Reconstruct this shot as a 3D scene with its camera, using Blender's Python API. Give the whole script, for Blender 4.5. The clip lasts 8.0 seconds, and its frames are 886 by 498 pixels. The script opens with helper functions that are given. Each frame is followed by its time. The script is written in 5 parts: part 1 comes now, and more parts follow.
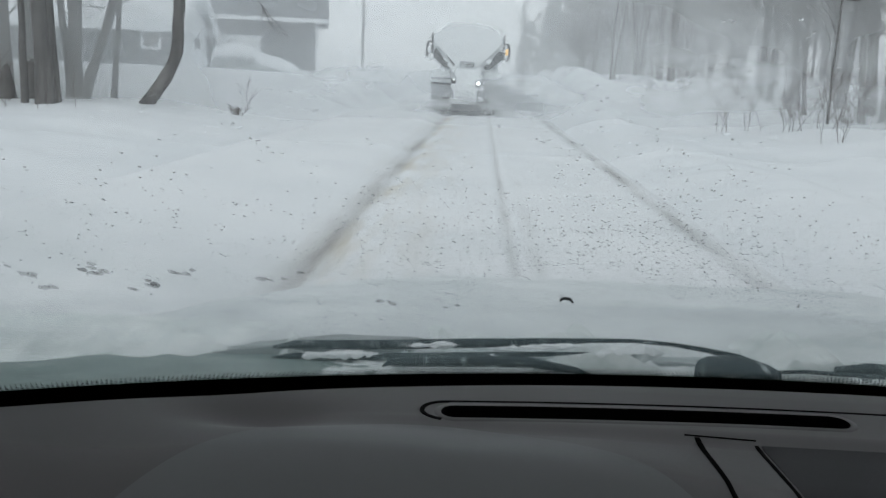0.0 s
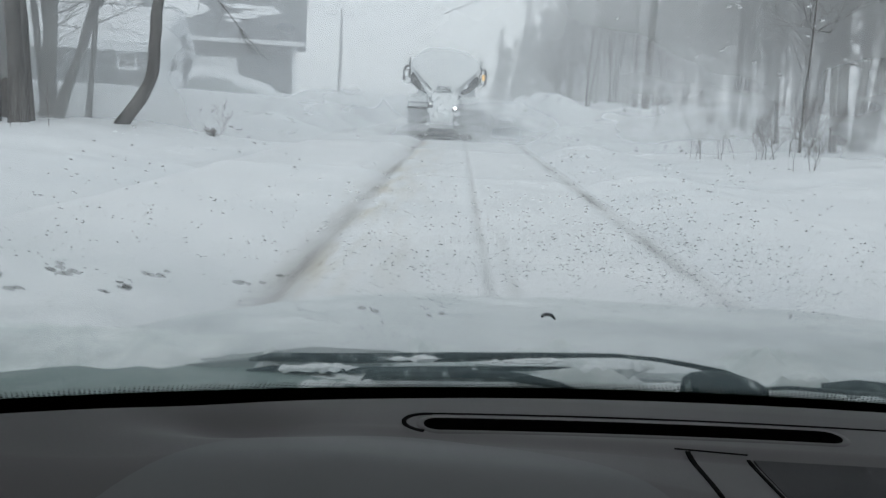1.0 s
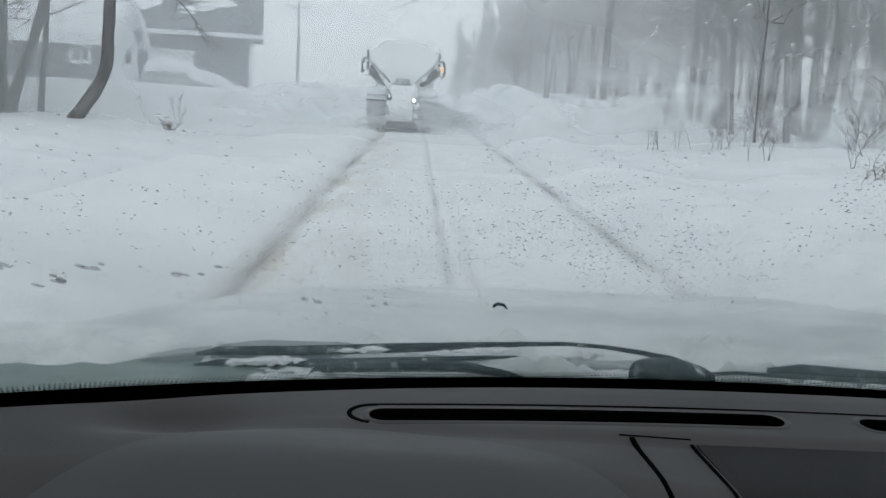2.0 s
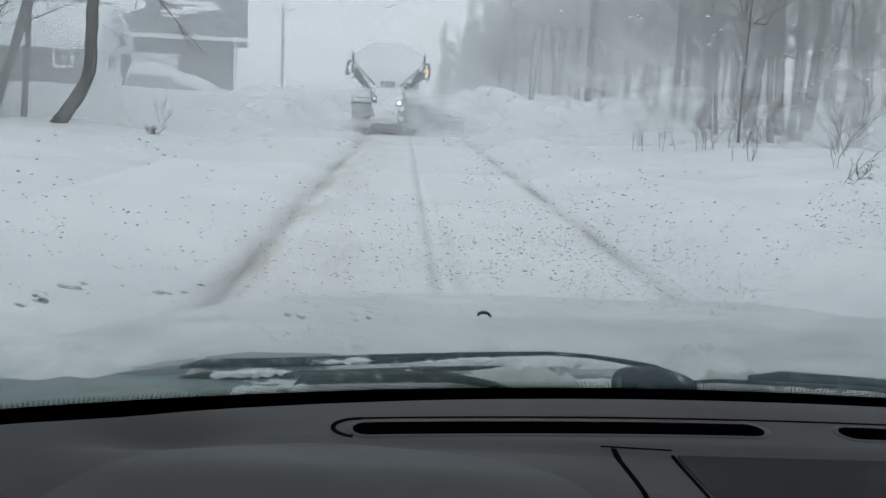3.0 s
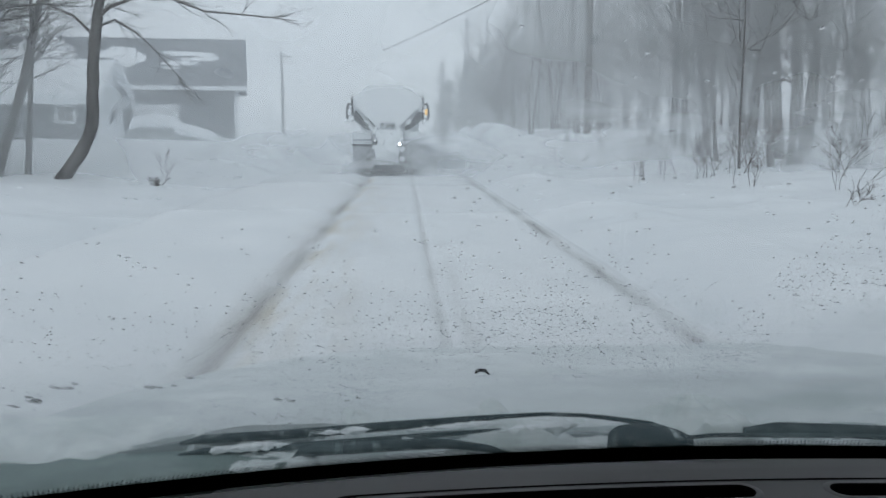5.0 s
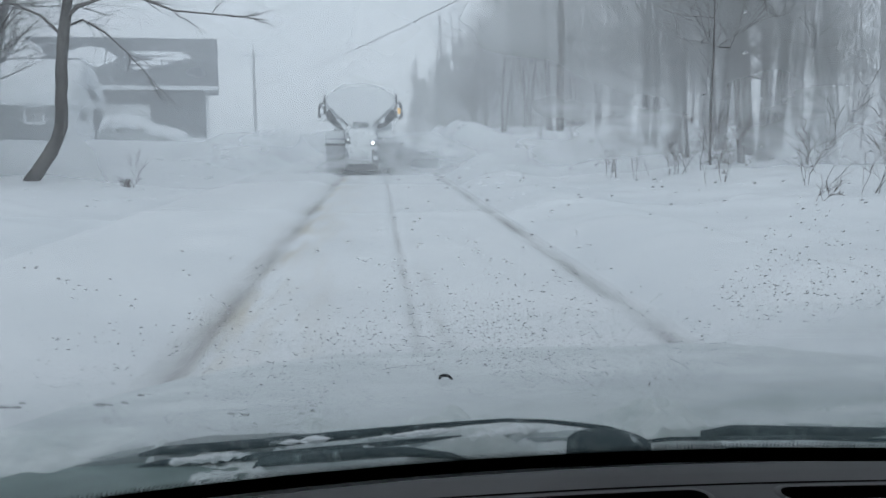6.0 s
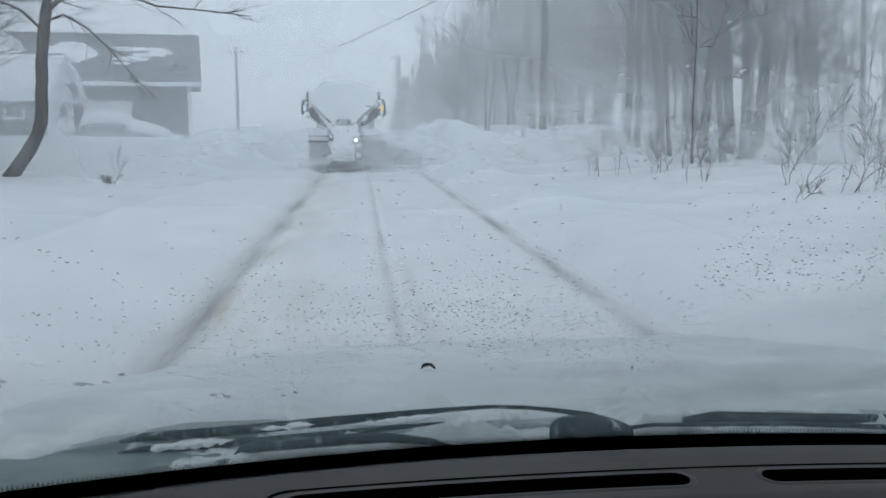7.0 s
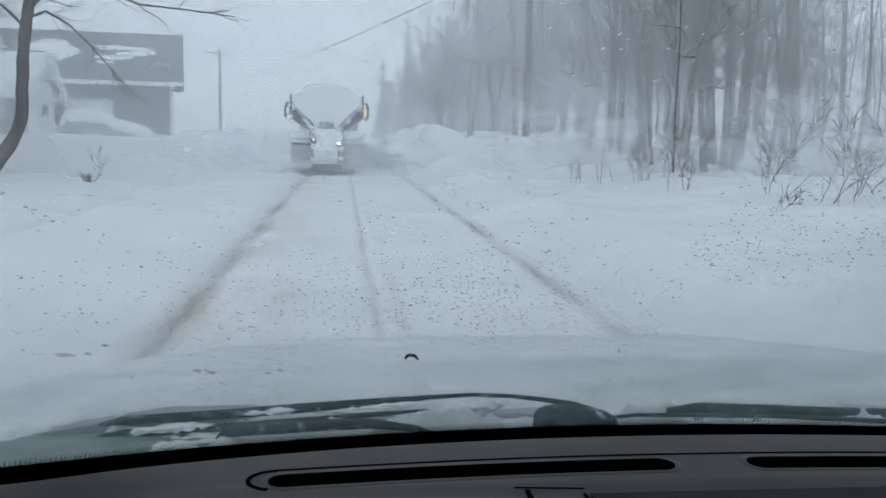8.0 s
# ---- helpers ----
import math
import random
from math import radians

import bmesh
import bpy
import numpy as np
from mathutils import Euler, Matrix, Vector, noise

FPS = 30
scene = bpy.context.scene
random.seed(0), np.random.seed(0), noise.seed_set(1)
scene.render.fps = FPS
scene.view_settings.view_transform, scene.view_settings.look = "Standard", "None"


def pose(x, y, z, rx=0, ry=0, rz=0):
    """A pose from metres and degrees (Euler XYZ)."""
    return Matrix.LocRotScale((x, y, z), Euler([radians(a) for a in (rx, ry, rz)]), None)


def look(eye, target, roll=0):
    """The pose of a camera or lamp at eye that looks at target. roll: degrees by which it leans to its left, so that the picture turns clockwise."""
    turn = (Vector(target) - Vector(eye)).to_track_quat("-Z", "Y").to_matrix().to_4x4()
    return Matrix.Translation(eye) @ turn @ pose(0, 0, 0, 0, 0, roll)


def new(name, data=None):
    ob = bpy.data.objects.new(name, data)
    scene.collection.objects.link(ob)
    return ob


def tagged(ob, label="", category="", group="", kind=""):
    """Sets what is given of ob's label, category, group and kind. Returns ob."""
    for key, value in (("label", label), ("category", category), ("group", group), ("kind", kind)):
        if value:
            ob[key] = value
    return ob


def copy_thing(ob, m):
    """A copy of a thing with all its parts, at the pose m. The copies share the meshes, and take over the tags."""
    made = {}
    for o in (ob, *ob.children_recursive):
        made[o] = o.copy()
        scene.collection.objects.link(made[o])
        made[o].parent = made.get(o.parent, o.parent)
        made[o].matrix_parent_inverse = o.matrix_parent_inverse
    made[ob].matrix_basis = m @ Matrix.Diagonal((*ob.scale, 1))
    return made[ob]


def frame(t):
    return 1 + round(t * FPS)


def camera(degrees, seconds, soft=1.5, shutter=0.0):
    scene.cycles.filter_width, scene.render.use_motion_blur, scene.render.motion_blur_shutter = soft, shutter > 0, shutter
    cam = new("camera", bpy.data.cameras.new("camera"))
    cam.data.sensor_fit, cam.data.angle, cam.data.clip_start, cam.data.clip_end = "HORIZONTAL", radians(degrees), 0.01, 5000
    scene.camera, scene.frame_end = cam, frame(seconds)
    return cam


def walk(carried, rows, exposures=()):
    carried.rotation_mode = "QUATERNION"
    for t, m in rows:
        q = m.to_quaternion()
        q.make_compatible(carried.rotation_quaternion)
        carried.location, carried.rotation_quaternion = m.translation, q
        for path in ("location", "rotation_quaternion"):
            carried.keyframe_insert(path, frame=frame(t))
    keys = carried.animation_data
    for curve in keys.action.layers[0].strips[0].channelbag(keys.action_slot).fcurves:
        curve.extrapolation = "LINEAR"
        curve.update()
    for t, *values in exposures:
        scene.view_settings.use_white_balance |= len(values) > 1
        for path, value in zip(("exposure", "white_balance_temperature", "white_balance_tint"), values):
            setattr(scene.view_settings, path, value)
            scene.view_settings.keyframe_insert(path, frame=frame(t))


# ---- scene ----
cam = camera(50.0, 8.0, soft=1.5)
PATH = [
    (0, (-0.024, -0.018, 1.392), (-0.089, 1.948, 1.03), 2.4),
    (0.5, (-0.034, 0.004, 1.368), (-0.109, 1.971, 1.014), 2.8),
    (1, (-0.032, 0.004, 1.372), (-0.047, 1.98, 1.063), 3.2),
    (1.5, (-0.02, 0.008, 1.369), (0.018, 1.981, 1.048), 3.1),
    (3, (-0.014, 0.004, 1.381), (0.082, 1.977, 1.066), 2.6),
    (3.5, (0.001, -0.005, 1.393), (0.086, 1.973, 1.111), 1.6),
    (4, (0.021, -0.004, 1.394), (0.098, 1.977, 1.123), 0.4),
    (4.5, (-0.001, -0.007, 1.404), (0.075, 1.975, 1.146), -0.1),
    (4.7, (0.0, -0.007, 1.41), (0.074, 1.977, 1.172), 0.0),
    (6, (0.023, -0.011, 1.43), (0.157, 1.97, 1.188), -0.4),
    (6.5, (0.027, -0.002, 1.417), (0.179, 1.976, 1.168), -0.3),
    (7, (0.022, -0.012, 1.416), (0.192, 1.965, 1.17), -0.1),
    (7.5, (0.023, -0.008, 1.407), (0.215, 1.968, 1.161), 0.3),
    (8, (0.016, -0.009, 1.393), (0.226, 1.966, 1.159), 1.0),
]
walk(cam, [(t, look(e, g, r)) for t, e, g, r in PATH],
     exposures=[(0.0, 0.25, 6410, 8), (1.5, 0.25, 6330, 8), (3.0, 0.20, 6250, 8), (3.5, 0.18, 6230, 8), (4.5, 0.07, 6150, 8), (6.0, 0.06, 5960, 8), (8.0, 0.10, 5860, 8)])

# ---- light: an even overcast sky, with a very broad weak sun behind the cloud ----
world = bpy.data.worlds.new("overcast")
scene.world = world
world.use_nodes = True
wt = world.node_tree
wt.nodes.clear()
sky = wt.nodes.new("ShaderNodeTexSky")
sky.sky_type, sky.sun_disc = "NISHITA", False
sky.sun_elevation, sky.sun_rotation = radians(35), radians(200)
sat = wt.nodes.new("ShaderNodeHueSaturation")
sat.inputs["Saturation"].default_value = 0.15
clear_sky = wt.nodes.new("ShaderNodeBackground")
clear_sky.inputs["Strength"].default_value = 0.05
cloud = wt.nodes.new("ShaderNodeBackground")
cloud.inputs["Color"].default_value = (0.94, 0.965, 1.0, 1)
cloud.inputs["Strength"].default_value = 0.56
both = wt.nodes.new("ShaderNodeAddShader")
wout = wt.nodes.new("ShaderNodeOutputWorld")
wt.links.new(sky.outputs[0], sat.inputs["Color"])
wt.links.new(sat.outputs[0], clear_sky.inputs["Color"])
wt.links.new(clear_sky.outputs[0], both.inputs[0])
wt.links.new(cloud.outputs[0], both.inputs[1])
wt.links.new(both.outputs[0], wout.inputs["Surface"])
sun = new("sun", bpy.data.lights.new("sun", "SUN"))
sun.data.energy, sun.data.angle, sun.data.color = 0.5, radians(40), (1.0, 0.98, 0.95)
sun.matrix_world = look((-12, -30, 30), (0, 20, 0))


# ---- materials ----
def mat(name, dark, light, rough=0.6, metal=0.0, big=1.0, fine=30.0, bump=0.2, spec=0.5, fine_mix=0.4):
    """A surface whose colour runs between two tones by coarse and fine noise, with fine relief."""
    m = bpy.data.materials.new(name)
    m.use_nodes = True
    n, l = m.node_tree.nodes, m.node_tree.links
    b = n["Principled BSDF"]
    tc = n.new("ShaderNodeTexCoord")
    n1, n2 = n.new("ShaderNodeTexNoise"), n.new("ShaderNodeTexNoise")
    n1.inputs["Scale"].default_value, n2.inputs["Scale"].default_value = big, fine
    n1.inputs["Detail"].default_value, n2.inputs["Detail"].default_value = 5, 4
    mixv = n.new("ShaderNodeMix")
    mixv.inputs["Factor"].default_value = fine_mix
    ramp = n.new("ShaderNodeMapRange")
    ramp.inputs["From Min"].default_value, ramp.inputs["From Max"].default_value = 0.3, 0.7
    col = n.new("ShaderNodeMix")
    col.data_type = "RGBA"
    col.inputs[6].default_value, col.inputs[7].default_value = (*dark, 1), (*light, 1)
    for a in (n1, n2):
        l.new(tc.outputs["Object"], a.inputs["Vector"])
    l.new(n1.outputs["Fac"], mixv.inputs["A"])
    l.new(n2.outputs["Fac"], mixv.inputs["B"])
    l.new(mixv.outputs["Result"], ramp.inputs["Value"])
    l.new(ramp.outputs["Result"], col.inputs["Factor"])
    l.new(col.outputs[2], b.inputs["Base Color"])
    rr = n.new("ShaderNodeMapRange")
    rr.inputs["To Min"].default_value, rr.inputs["To Max"].default_value = max(0.02, rough - 0.1), min(1, rough + 0.1)
    l.new(n2.outputs["Fac"], rr.inputs["Value"])
    l.new(rr.outputs["Result"], b.inputs["Roughness"])
    b.inputs["Metallic"].default_value = metal
    b.inputs["Specular IOR Level"].default_value = spec
    if bump:
        bp = n.new("ShaderNodeBump")
        bp.inputs["Strength"].default_value, bp.inputs["Distance"].default_value = bump, 0.4 / fine
        l.new(mixv.outputs["Result"], bp.inputs["Height"])
        l.new(bp.outputs["Normal"], b.inputs["Normal"])
    return m


SNOW = mat("snow", (0.76, 0.79, 0.82), (0.86, 0.88, 0.90), 0.8, 0, 0.35, 9, 0.25, 0.2)
HOOD_SNOW = mat("hood_snow", (0.56, 0.60, 0.615), (0.80, 0.835, 0.85), 0.6, 0, 3.0, 40, 0.15, 0.3, 0.25)
FIELD_SNOW = mat("field_snow", (0.655, 0.69, 0.72), (0.81, 0.832, 0.855), 0.8, 0, 0.35, 9, 0.3, 0.2)
CLUMP = mat("clumped_snow", (0.78, 0.82, 0.84), (0.88, 0.90, 0.92), 0.7, 0, 20, 220, 0.3, 0.3)
BARK = mat("bark", (0.022, 0.020, 0.020), (0.16, 0.152, 0.148), 0.9, 0, 4, 28, 0.8)
TWIG = mat("twig", (0.055, 0.050, 0.050), (0.125, 0.115, 0.11), 0.9, 0, 3, 40, 0)
for m_, stretch in ((BARK, (1.0, 1.0, 0.22)), (HOOD_SNOW, (0.45, 1.7, 1.0))):
    n_, l_ = m_.node_tree.nodes, m_.node_tree.links
    mp_ = n_.new("ShaderNodeMapping")
    mp_.inputs["Scale"].default_value = stretch
    l_.new(n_["Texture Coordinate"].outputs["Object"], mp_.inputs["Vector"])
    for q_ in [q_ for q_ in n_ if q_.type == "TEX_NOISE"]:
        l_.new(mp_.outputs[0], q_.inputs["Vector"])
BRUSH = mat("brush_bark", (0.06, 0.050, 0.046), (0.13, 0.108, 0.10), 0.9, 0, 3, 40, 0)
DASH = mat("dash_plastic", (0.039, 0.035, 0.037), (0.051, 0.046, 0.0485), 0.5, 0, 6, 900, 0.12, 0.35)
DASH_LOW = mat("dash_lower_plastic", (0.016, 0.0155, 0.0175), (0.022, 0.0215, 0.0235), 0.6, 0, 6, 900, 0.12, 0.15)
# paler copy of the dash plastic, with reflected sky put into its colour
DASH_LIT = mat("lit_binnacle_plastic", (0.058, 0.0585, 0.062), (0.072, 0.073, 0.077), 0.5, 0, 6, 900, 0.12, 0.35)
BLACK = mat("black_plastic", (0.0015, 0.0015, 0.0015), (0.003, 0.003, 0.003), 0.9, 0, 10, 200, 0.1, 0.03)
FRIT = mat("black_ceramic", (0.001, 0.001, 0.001), (0.002, 0.002, 0.002), 0.9, 0, 10, 200, 0, 0.02)
LINING = mat("cabin_lining", (0.03, 0.03, 0.032), (0.05, 0.05, 0.052), 0.9, 0, 5, 300, 0.1, 0.2)
RUBBER = mat("wet_rubber", (0.018, 0.030, 0.036), (0.052, 0.074, 0.084), 0.6, 0, 25, 260, 0.3, 0.25)
CAR_PAINT = mat("car_paint", (0.34, 0.37, 0.38), (0.42, 0.45, 0.46), 0.35, 0.3, 3, 60, 0.02)
TRUCK_WHITE = mat("snowed_white_paint", (0.62, 0.66, 0.69), (0.82, 0.85, 0.88), 0.6, 0, 3, 18, 0.2)
TRUCK_DARK = mat("dirty_dark_steel", (0.02, 0.022, 0.025), (0.06, 0.063, 0.068), 0.6, 0.3, 4, 30, 0.3)
TRUCK_GREY = mat("grimy_grey_steel", (0.22, 0.23, 0.25), (0.42, 0.44, 0.47), 0.6, 0.2, 3, 20, 0.3)
TYRE = mat("tyre_rubber", (0.015, 0.015, 0.016), (0.10, 0.105, 0.11), 0.85, 0, 5, 30, 0.3)
ROOF_METAL = mat("dark_metal_roof", (0.055, 0.065, 0.08), (0.10, 0.115, 0.135), 0.5, 0.2, 0.6, 8, 0.1)
SIDING = mat("dark_siding", (0.045, 0.055, 0.068), (0.075, 0.088, 0.105), 0.7, 0, 0.8, 10, 0.1)
SIDING_GREY = mat("grey_siding", (0.06, 0.068, 0.078), (0.10, 0.11, 0.125), 0.7, 0, 0.8, 10, 0.1)
TRIM = mat("white_trim", (0.70, 0.73, 0.75), (0.80, 0.82, 0.84), 0.5, 0, 1, 12, 0.05)
PANE_DARK = mat("window_glass", (0.015, 0.018, 0.02), (0.03, 0.034, 0.038), 0.08, 0, 1, 12, 0)
WOOD_POLE = mat("pole_wood", (0.06, 0.055, 0.052), (0.13, 0.12, 0.11), 0.9, 0, 2, 25, 0.4)
CABLE = mat("cable", (0.03, 0.03, 0.03), (0.05, 0.05, 0.05), 0.6, 0, 2, 10, 0)
SLUSH = mat("wet_slush", (0.58, 0.635, 0.635), (0.86, 0.89, 0.90), 0.6, 0, 14, 60, 0.2, 0.3)
GREEN_GREY = mat("green_grey", (0.12, 0.17, 0.16), (0.27, 0.335, 0.32), 0.35, 0, 9, 60, 0.2)
DIRT = mat("frozen_grime", (0.30, 0.32, 0.32), (0.50, 0.52, 0.52), 0.6, 0, 40, 300, 0.2)
DIRT.node_tree.nodes["Principled BSDF"].inputs["Alpha"].default_value = 0.22

HEAP = mat("salted_snow", (0.70, 0.73, 0.75), (0.83, 0.85, 0.87), 0.8, 0, 2.5, 22, 0.4, 0.2)


def frost(material, cover, scale):
    """Adds a sprinkle of white frost grains to a material."""
    n, l = material.node_tree.nodes, material.node_tree.links
    b = n["Principled BSDF"]
    base = b.inputs["Base Color"].links[0].from_socket
    tc, ns, big = n.new("ShaderNodeTexCoord"), n.new("ShaderNodeTexNoise"), n.new("ShaderNodeTexNoise")
    ns.inputs["Scale"].default_value, ns.inputs["Detail"].default_value = scale, 3
    big.inputs["Scale"].default_value = scale * 0.06
    add = n.new("ShaderNodeMath")
    add.operation = "ADD"
    mr = n.new("ShaderNodeMapRange")
    mr.inputs["From Min"].default_value, mr.inputs["From Max"].default_value = 1.12 - cover, 1.24 - cover
    mx = n.new("ShaderNodeMix")
    mx.data_type = "RGBA"
    mx.inputs[7].default_value = (0.62, 0.66, 0.67, 1)
    l.new(tc.outputs["Object"], ns.inputs["Vector"])
    l.new(tc.outputs["Object"], big.inputs["Vector"])
    l.new(ns.outputs["Fac"], add.inputs[0])
    l.new(big.outputs["Fac"], add.inputs[1])
    l.new(add.outputs[0], mr.inputs["Value"])
    l.new(mr.outputs["Result"], mx.inputs["Factor"])
    l.new(base, mx.inputs[6])
    l.new(mx.outputs[2], b.inputs["Base Color"])


frost(RUBBER, -0.03, 1100)
frost(TRUCK_DARK, -0.02, 9)
frost(TRUCK_GREY, -0.02, 5)


def lamp_glow(name, color, strength):
    m = bpy.data.materials.new(name)
    m.use_nodes = True
    b = m.node_tree.nodes["Principled BSDF"]
    b.inputs["Base Color"].default_value = (*color, 1)
    b.inputs["Emission Color"].default_value = (*color, 1)
    b.inputs["Emission Strength"].default_value = strength
    return m


LAMP = lamp_glow("white_lamp", (1.0, 1.0, 0.97), 4.0)
LAMP_DIM = lamp_glow("dim_white_lamp", (1.0, 1.0, 0.97), 0.6)
AMBER = lamp_glow("amber_lamp", (0.95, 0.58, 0.20), 0.35)


def glass_mat(name, ior, color=(1, 1, 1), rough=0.0):
    m = bpy.data.materials.new(name)
    m.use_nodes = True
    b = m.node_tree.nodes["Principled BSDF"]
    b.inputs["Base Color"].default_value = (*color, 1)
    b.inputs["Transmission Weight"].default_value = 1.0
    b.inputs["IOR"].default_value, b.inputs["Roughness"].default_value = ior, rough
    return m


GLASS = glass_mat("windscreen_glass", 1.45, (0.955, 0.985, 0.98))
WATER = glass_mat("water", 1.33)


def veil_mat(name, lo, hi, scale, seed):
    """Translucent white sheet that carries snow haze in its colour, denser in drifting wisps."""
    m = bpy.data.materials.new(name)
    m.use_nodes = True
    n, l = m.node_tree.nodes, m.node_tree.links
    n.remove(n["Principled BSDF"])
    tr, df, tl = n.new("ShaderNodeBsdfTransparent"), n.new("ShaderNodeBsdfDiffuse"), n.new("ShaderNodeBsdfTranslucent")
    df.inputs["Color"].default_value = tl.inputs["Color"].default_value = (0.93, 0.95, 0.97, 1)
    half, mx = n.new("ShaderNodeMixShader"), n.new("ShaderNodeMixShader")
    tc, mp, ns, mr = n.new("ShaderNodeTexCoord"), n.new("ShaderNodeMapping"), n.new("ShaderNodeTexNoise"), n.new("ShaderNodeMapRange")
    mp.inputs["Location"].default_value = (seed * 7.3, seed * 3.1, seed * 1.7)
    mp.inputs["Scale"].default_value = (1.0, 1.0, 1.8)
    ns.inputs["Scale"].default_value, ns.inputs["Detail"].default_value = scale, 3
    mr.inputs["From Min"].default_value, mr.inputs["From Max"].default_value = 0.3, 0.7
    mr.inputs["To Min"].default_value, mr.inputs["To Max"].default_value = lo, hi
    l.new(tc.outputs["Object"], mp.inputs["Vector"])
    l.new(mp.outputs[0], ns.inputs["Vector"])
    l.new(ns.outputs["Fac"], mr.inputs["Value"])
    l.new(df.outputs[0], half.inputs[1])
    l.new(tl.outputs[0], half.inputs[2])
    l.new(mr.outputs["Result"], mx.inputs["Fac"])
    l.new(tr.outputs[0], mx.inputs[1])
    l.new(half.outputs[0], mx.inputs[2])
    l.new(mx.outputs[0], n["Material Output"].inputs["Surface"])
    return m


# ---- mesh helpers ----
class Shape:
    """Collects the vertices and faces of one mesh."""

    def __init__(self):
        self.v, self.f = [], []

    def box(self, x0, x1, y0, y1, z0, z1, bevel=0.0):
        bm = bmesh.new()
        bmesh.ops.create_cube(bm, size=1, matrix=Matrix.LocRotScale(
            ((x0 + x1) / 2, (y0 + y1) / 2, (z0 + z1) / 2), None, (x1 - x0, y1 - y0, z1 - z0)))
        if bevel:
            bmesh.ops.bevel(bm, geom=bm.edges[:], offset=bevel, segments=2, affect="EDGES", profile=0.6)
        return self.add(bm)

    def add(self, bm, m=None):
        k = len(self.v)
        bm.verts.index_update()
        self.v += [tuple(m @ p.co if m else p.co) for p in bm.verts]
        self.f += [[k + p.index for p in f.verts] for f in bm.faces]
        bm.free()
        return self

    def tube(self, pts, radii, n=8, caps=True):
        pts = [Vector(p) for p in pts]
        k = len(self.v)
        a = None
        for i, p in enumerate(pts):
            d = (pts[min(i + 1, len(pts) - 1)] - pts[max(i - 1, 0)]).normalized()
            if a is None:
                a = Vector((0, 0, 1)) if abs(d.z) < 0.9 else Vector((1, 0, 0))
            a = (a - d * a.dot(d)).normalized()
            b = d.cross(a)
            r = radii[i] if isinstance(radii, (list, tuple)) else radii
            for j in range(n):
                w = 2 * math.pi * j / n
                self.v.append(tuple(p + (a * math.cos(w) + b * math.sin(w)) * r))
        for i in range(len(pts) - 1):
            for j in range(n):
                c, e = k + i * n, (j + 1) % n
                self.f.append([c + j, c + e, c + n + e, c + n + j])
        if caps:
            self.f.append([k + j for j in range(n)][::-1])
            self.f.append([k + (len(pts) - 1) * n + j for j in range(n)])
        return self

    def prism(self, outline, axis, a, b):
        """An outline in a plane, drawn out along an axis from a to b."""
        k, n = len(self.v), len(outline)
        for h in (a, b):
            for p, q in outline:
                self.v.append({"x": (h, p, q), "y": (p, h, q), "z": (p, q, h)}[axis])
        self.f.append(list(range(k, k + n)))
        self.f.append(list(range(k + 2 * n - 1, k + n - 1, -1)))
        for i in range(n):
            j = (i + 1) % n
            self.f.append([k + i, k + n + i, k + n + j, k + j])
        return self

    def sheet(self, fn, us, vs):
        k = len(self.v)
        for u in us:
            for w in vs:
                self.v.append(tuple(fn(u, w)))
        n = len(vs)
        for i in range(len(us) - 1):
            for j in range(n - 1):
                c = k + i * n + j
                self.f.append([c, c + n, c + n + 1, c + 1])
        return self

    def solid_sheet(self, fn, us, vs, down):
        """A sheet with thickness: its underside is moved by the vector down, and its rim is closed."""
        k = len(self.v)
        nu, nv = len(us), len(vs)
        self.sheet(fn, us, vs)
        h = nu * nv
        self.v += [tuple(Vector(p) + Vector(down)) for p in self.v[k:k + h]]
        self.f += [[q + h for q in f][::-1] for f in self.f[-(nu - 1) * (nv - 1):]]
        rim = [i * nv for i in range(nu)] + [(nu - 1) * nv + j for j in range(1, nv)] + \
              [i * nv + nv - 1 for i in range(nu - 2, -1, -1)] + list(range(nv - 2, 0, -1))
        for a, b in zip(rim, rim[1:] + rim[:1]):
            self.f.append([k + b, k + a, k + a + h, k + b + h])
        return self

    def mesh(self, name, material, smooth=True):
        me = bpy.data.meshes.new(name)
        me.from_pydata(self.v, [], self.f)
        bm = bmesh.new()
        bm.from_mesh(me)
        bmesh.ops.recalc_face_normals(bm, faces=bm.faces)
        bm.to_mesh(me)
        bm.free()
        me.materials.append(material)
        if smooth:
            me.shade_smooth()
            me.set_sharp_from_angle(angle=radians(40))
        return me


def thing(name, at, label, category, group="", kind=""):
    ob = new(name)
    ob.empty_display_size = 0.2
    ob.location = at
    return tagged(ob, label, category, group, kind)


def part(name, shape, material, parent, label="", smooth=True, kind=""):
    """One mesh, drawn in world coordinates, under a thing or a part."""
    ob = new(name, shape.mesh(name, material, smooth))
    ob.parent = parent
    if parent.parent is None and parent.data is None:
        ob.matrix_parent_inverse = Matrix.Translation(parent.location).inverted()
    return tagged(ob, label, "", "", kind)


def single(name, shape, material, label, category, group="", kind="", smooth=True):
    return tagged(new(name, shape.mesh(name, material, smooth)), label, category, group, kind)


def smooth_step(a, b, x):
    t = min(1.0, max(0.0, (x - a) / (b - a)))
    return t * t * (3 - 2 * t)


def bumpy(x, y, s, seed=0.0):
    return noise.noise(Vector((x * s, y * s, seed)))


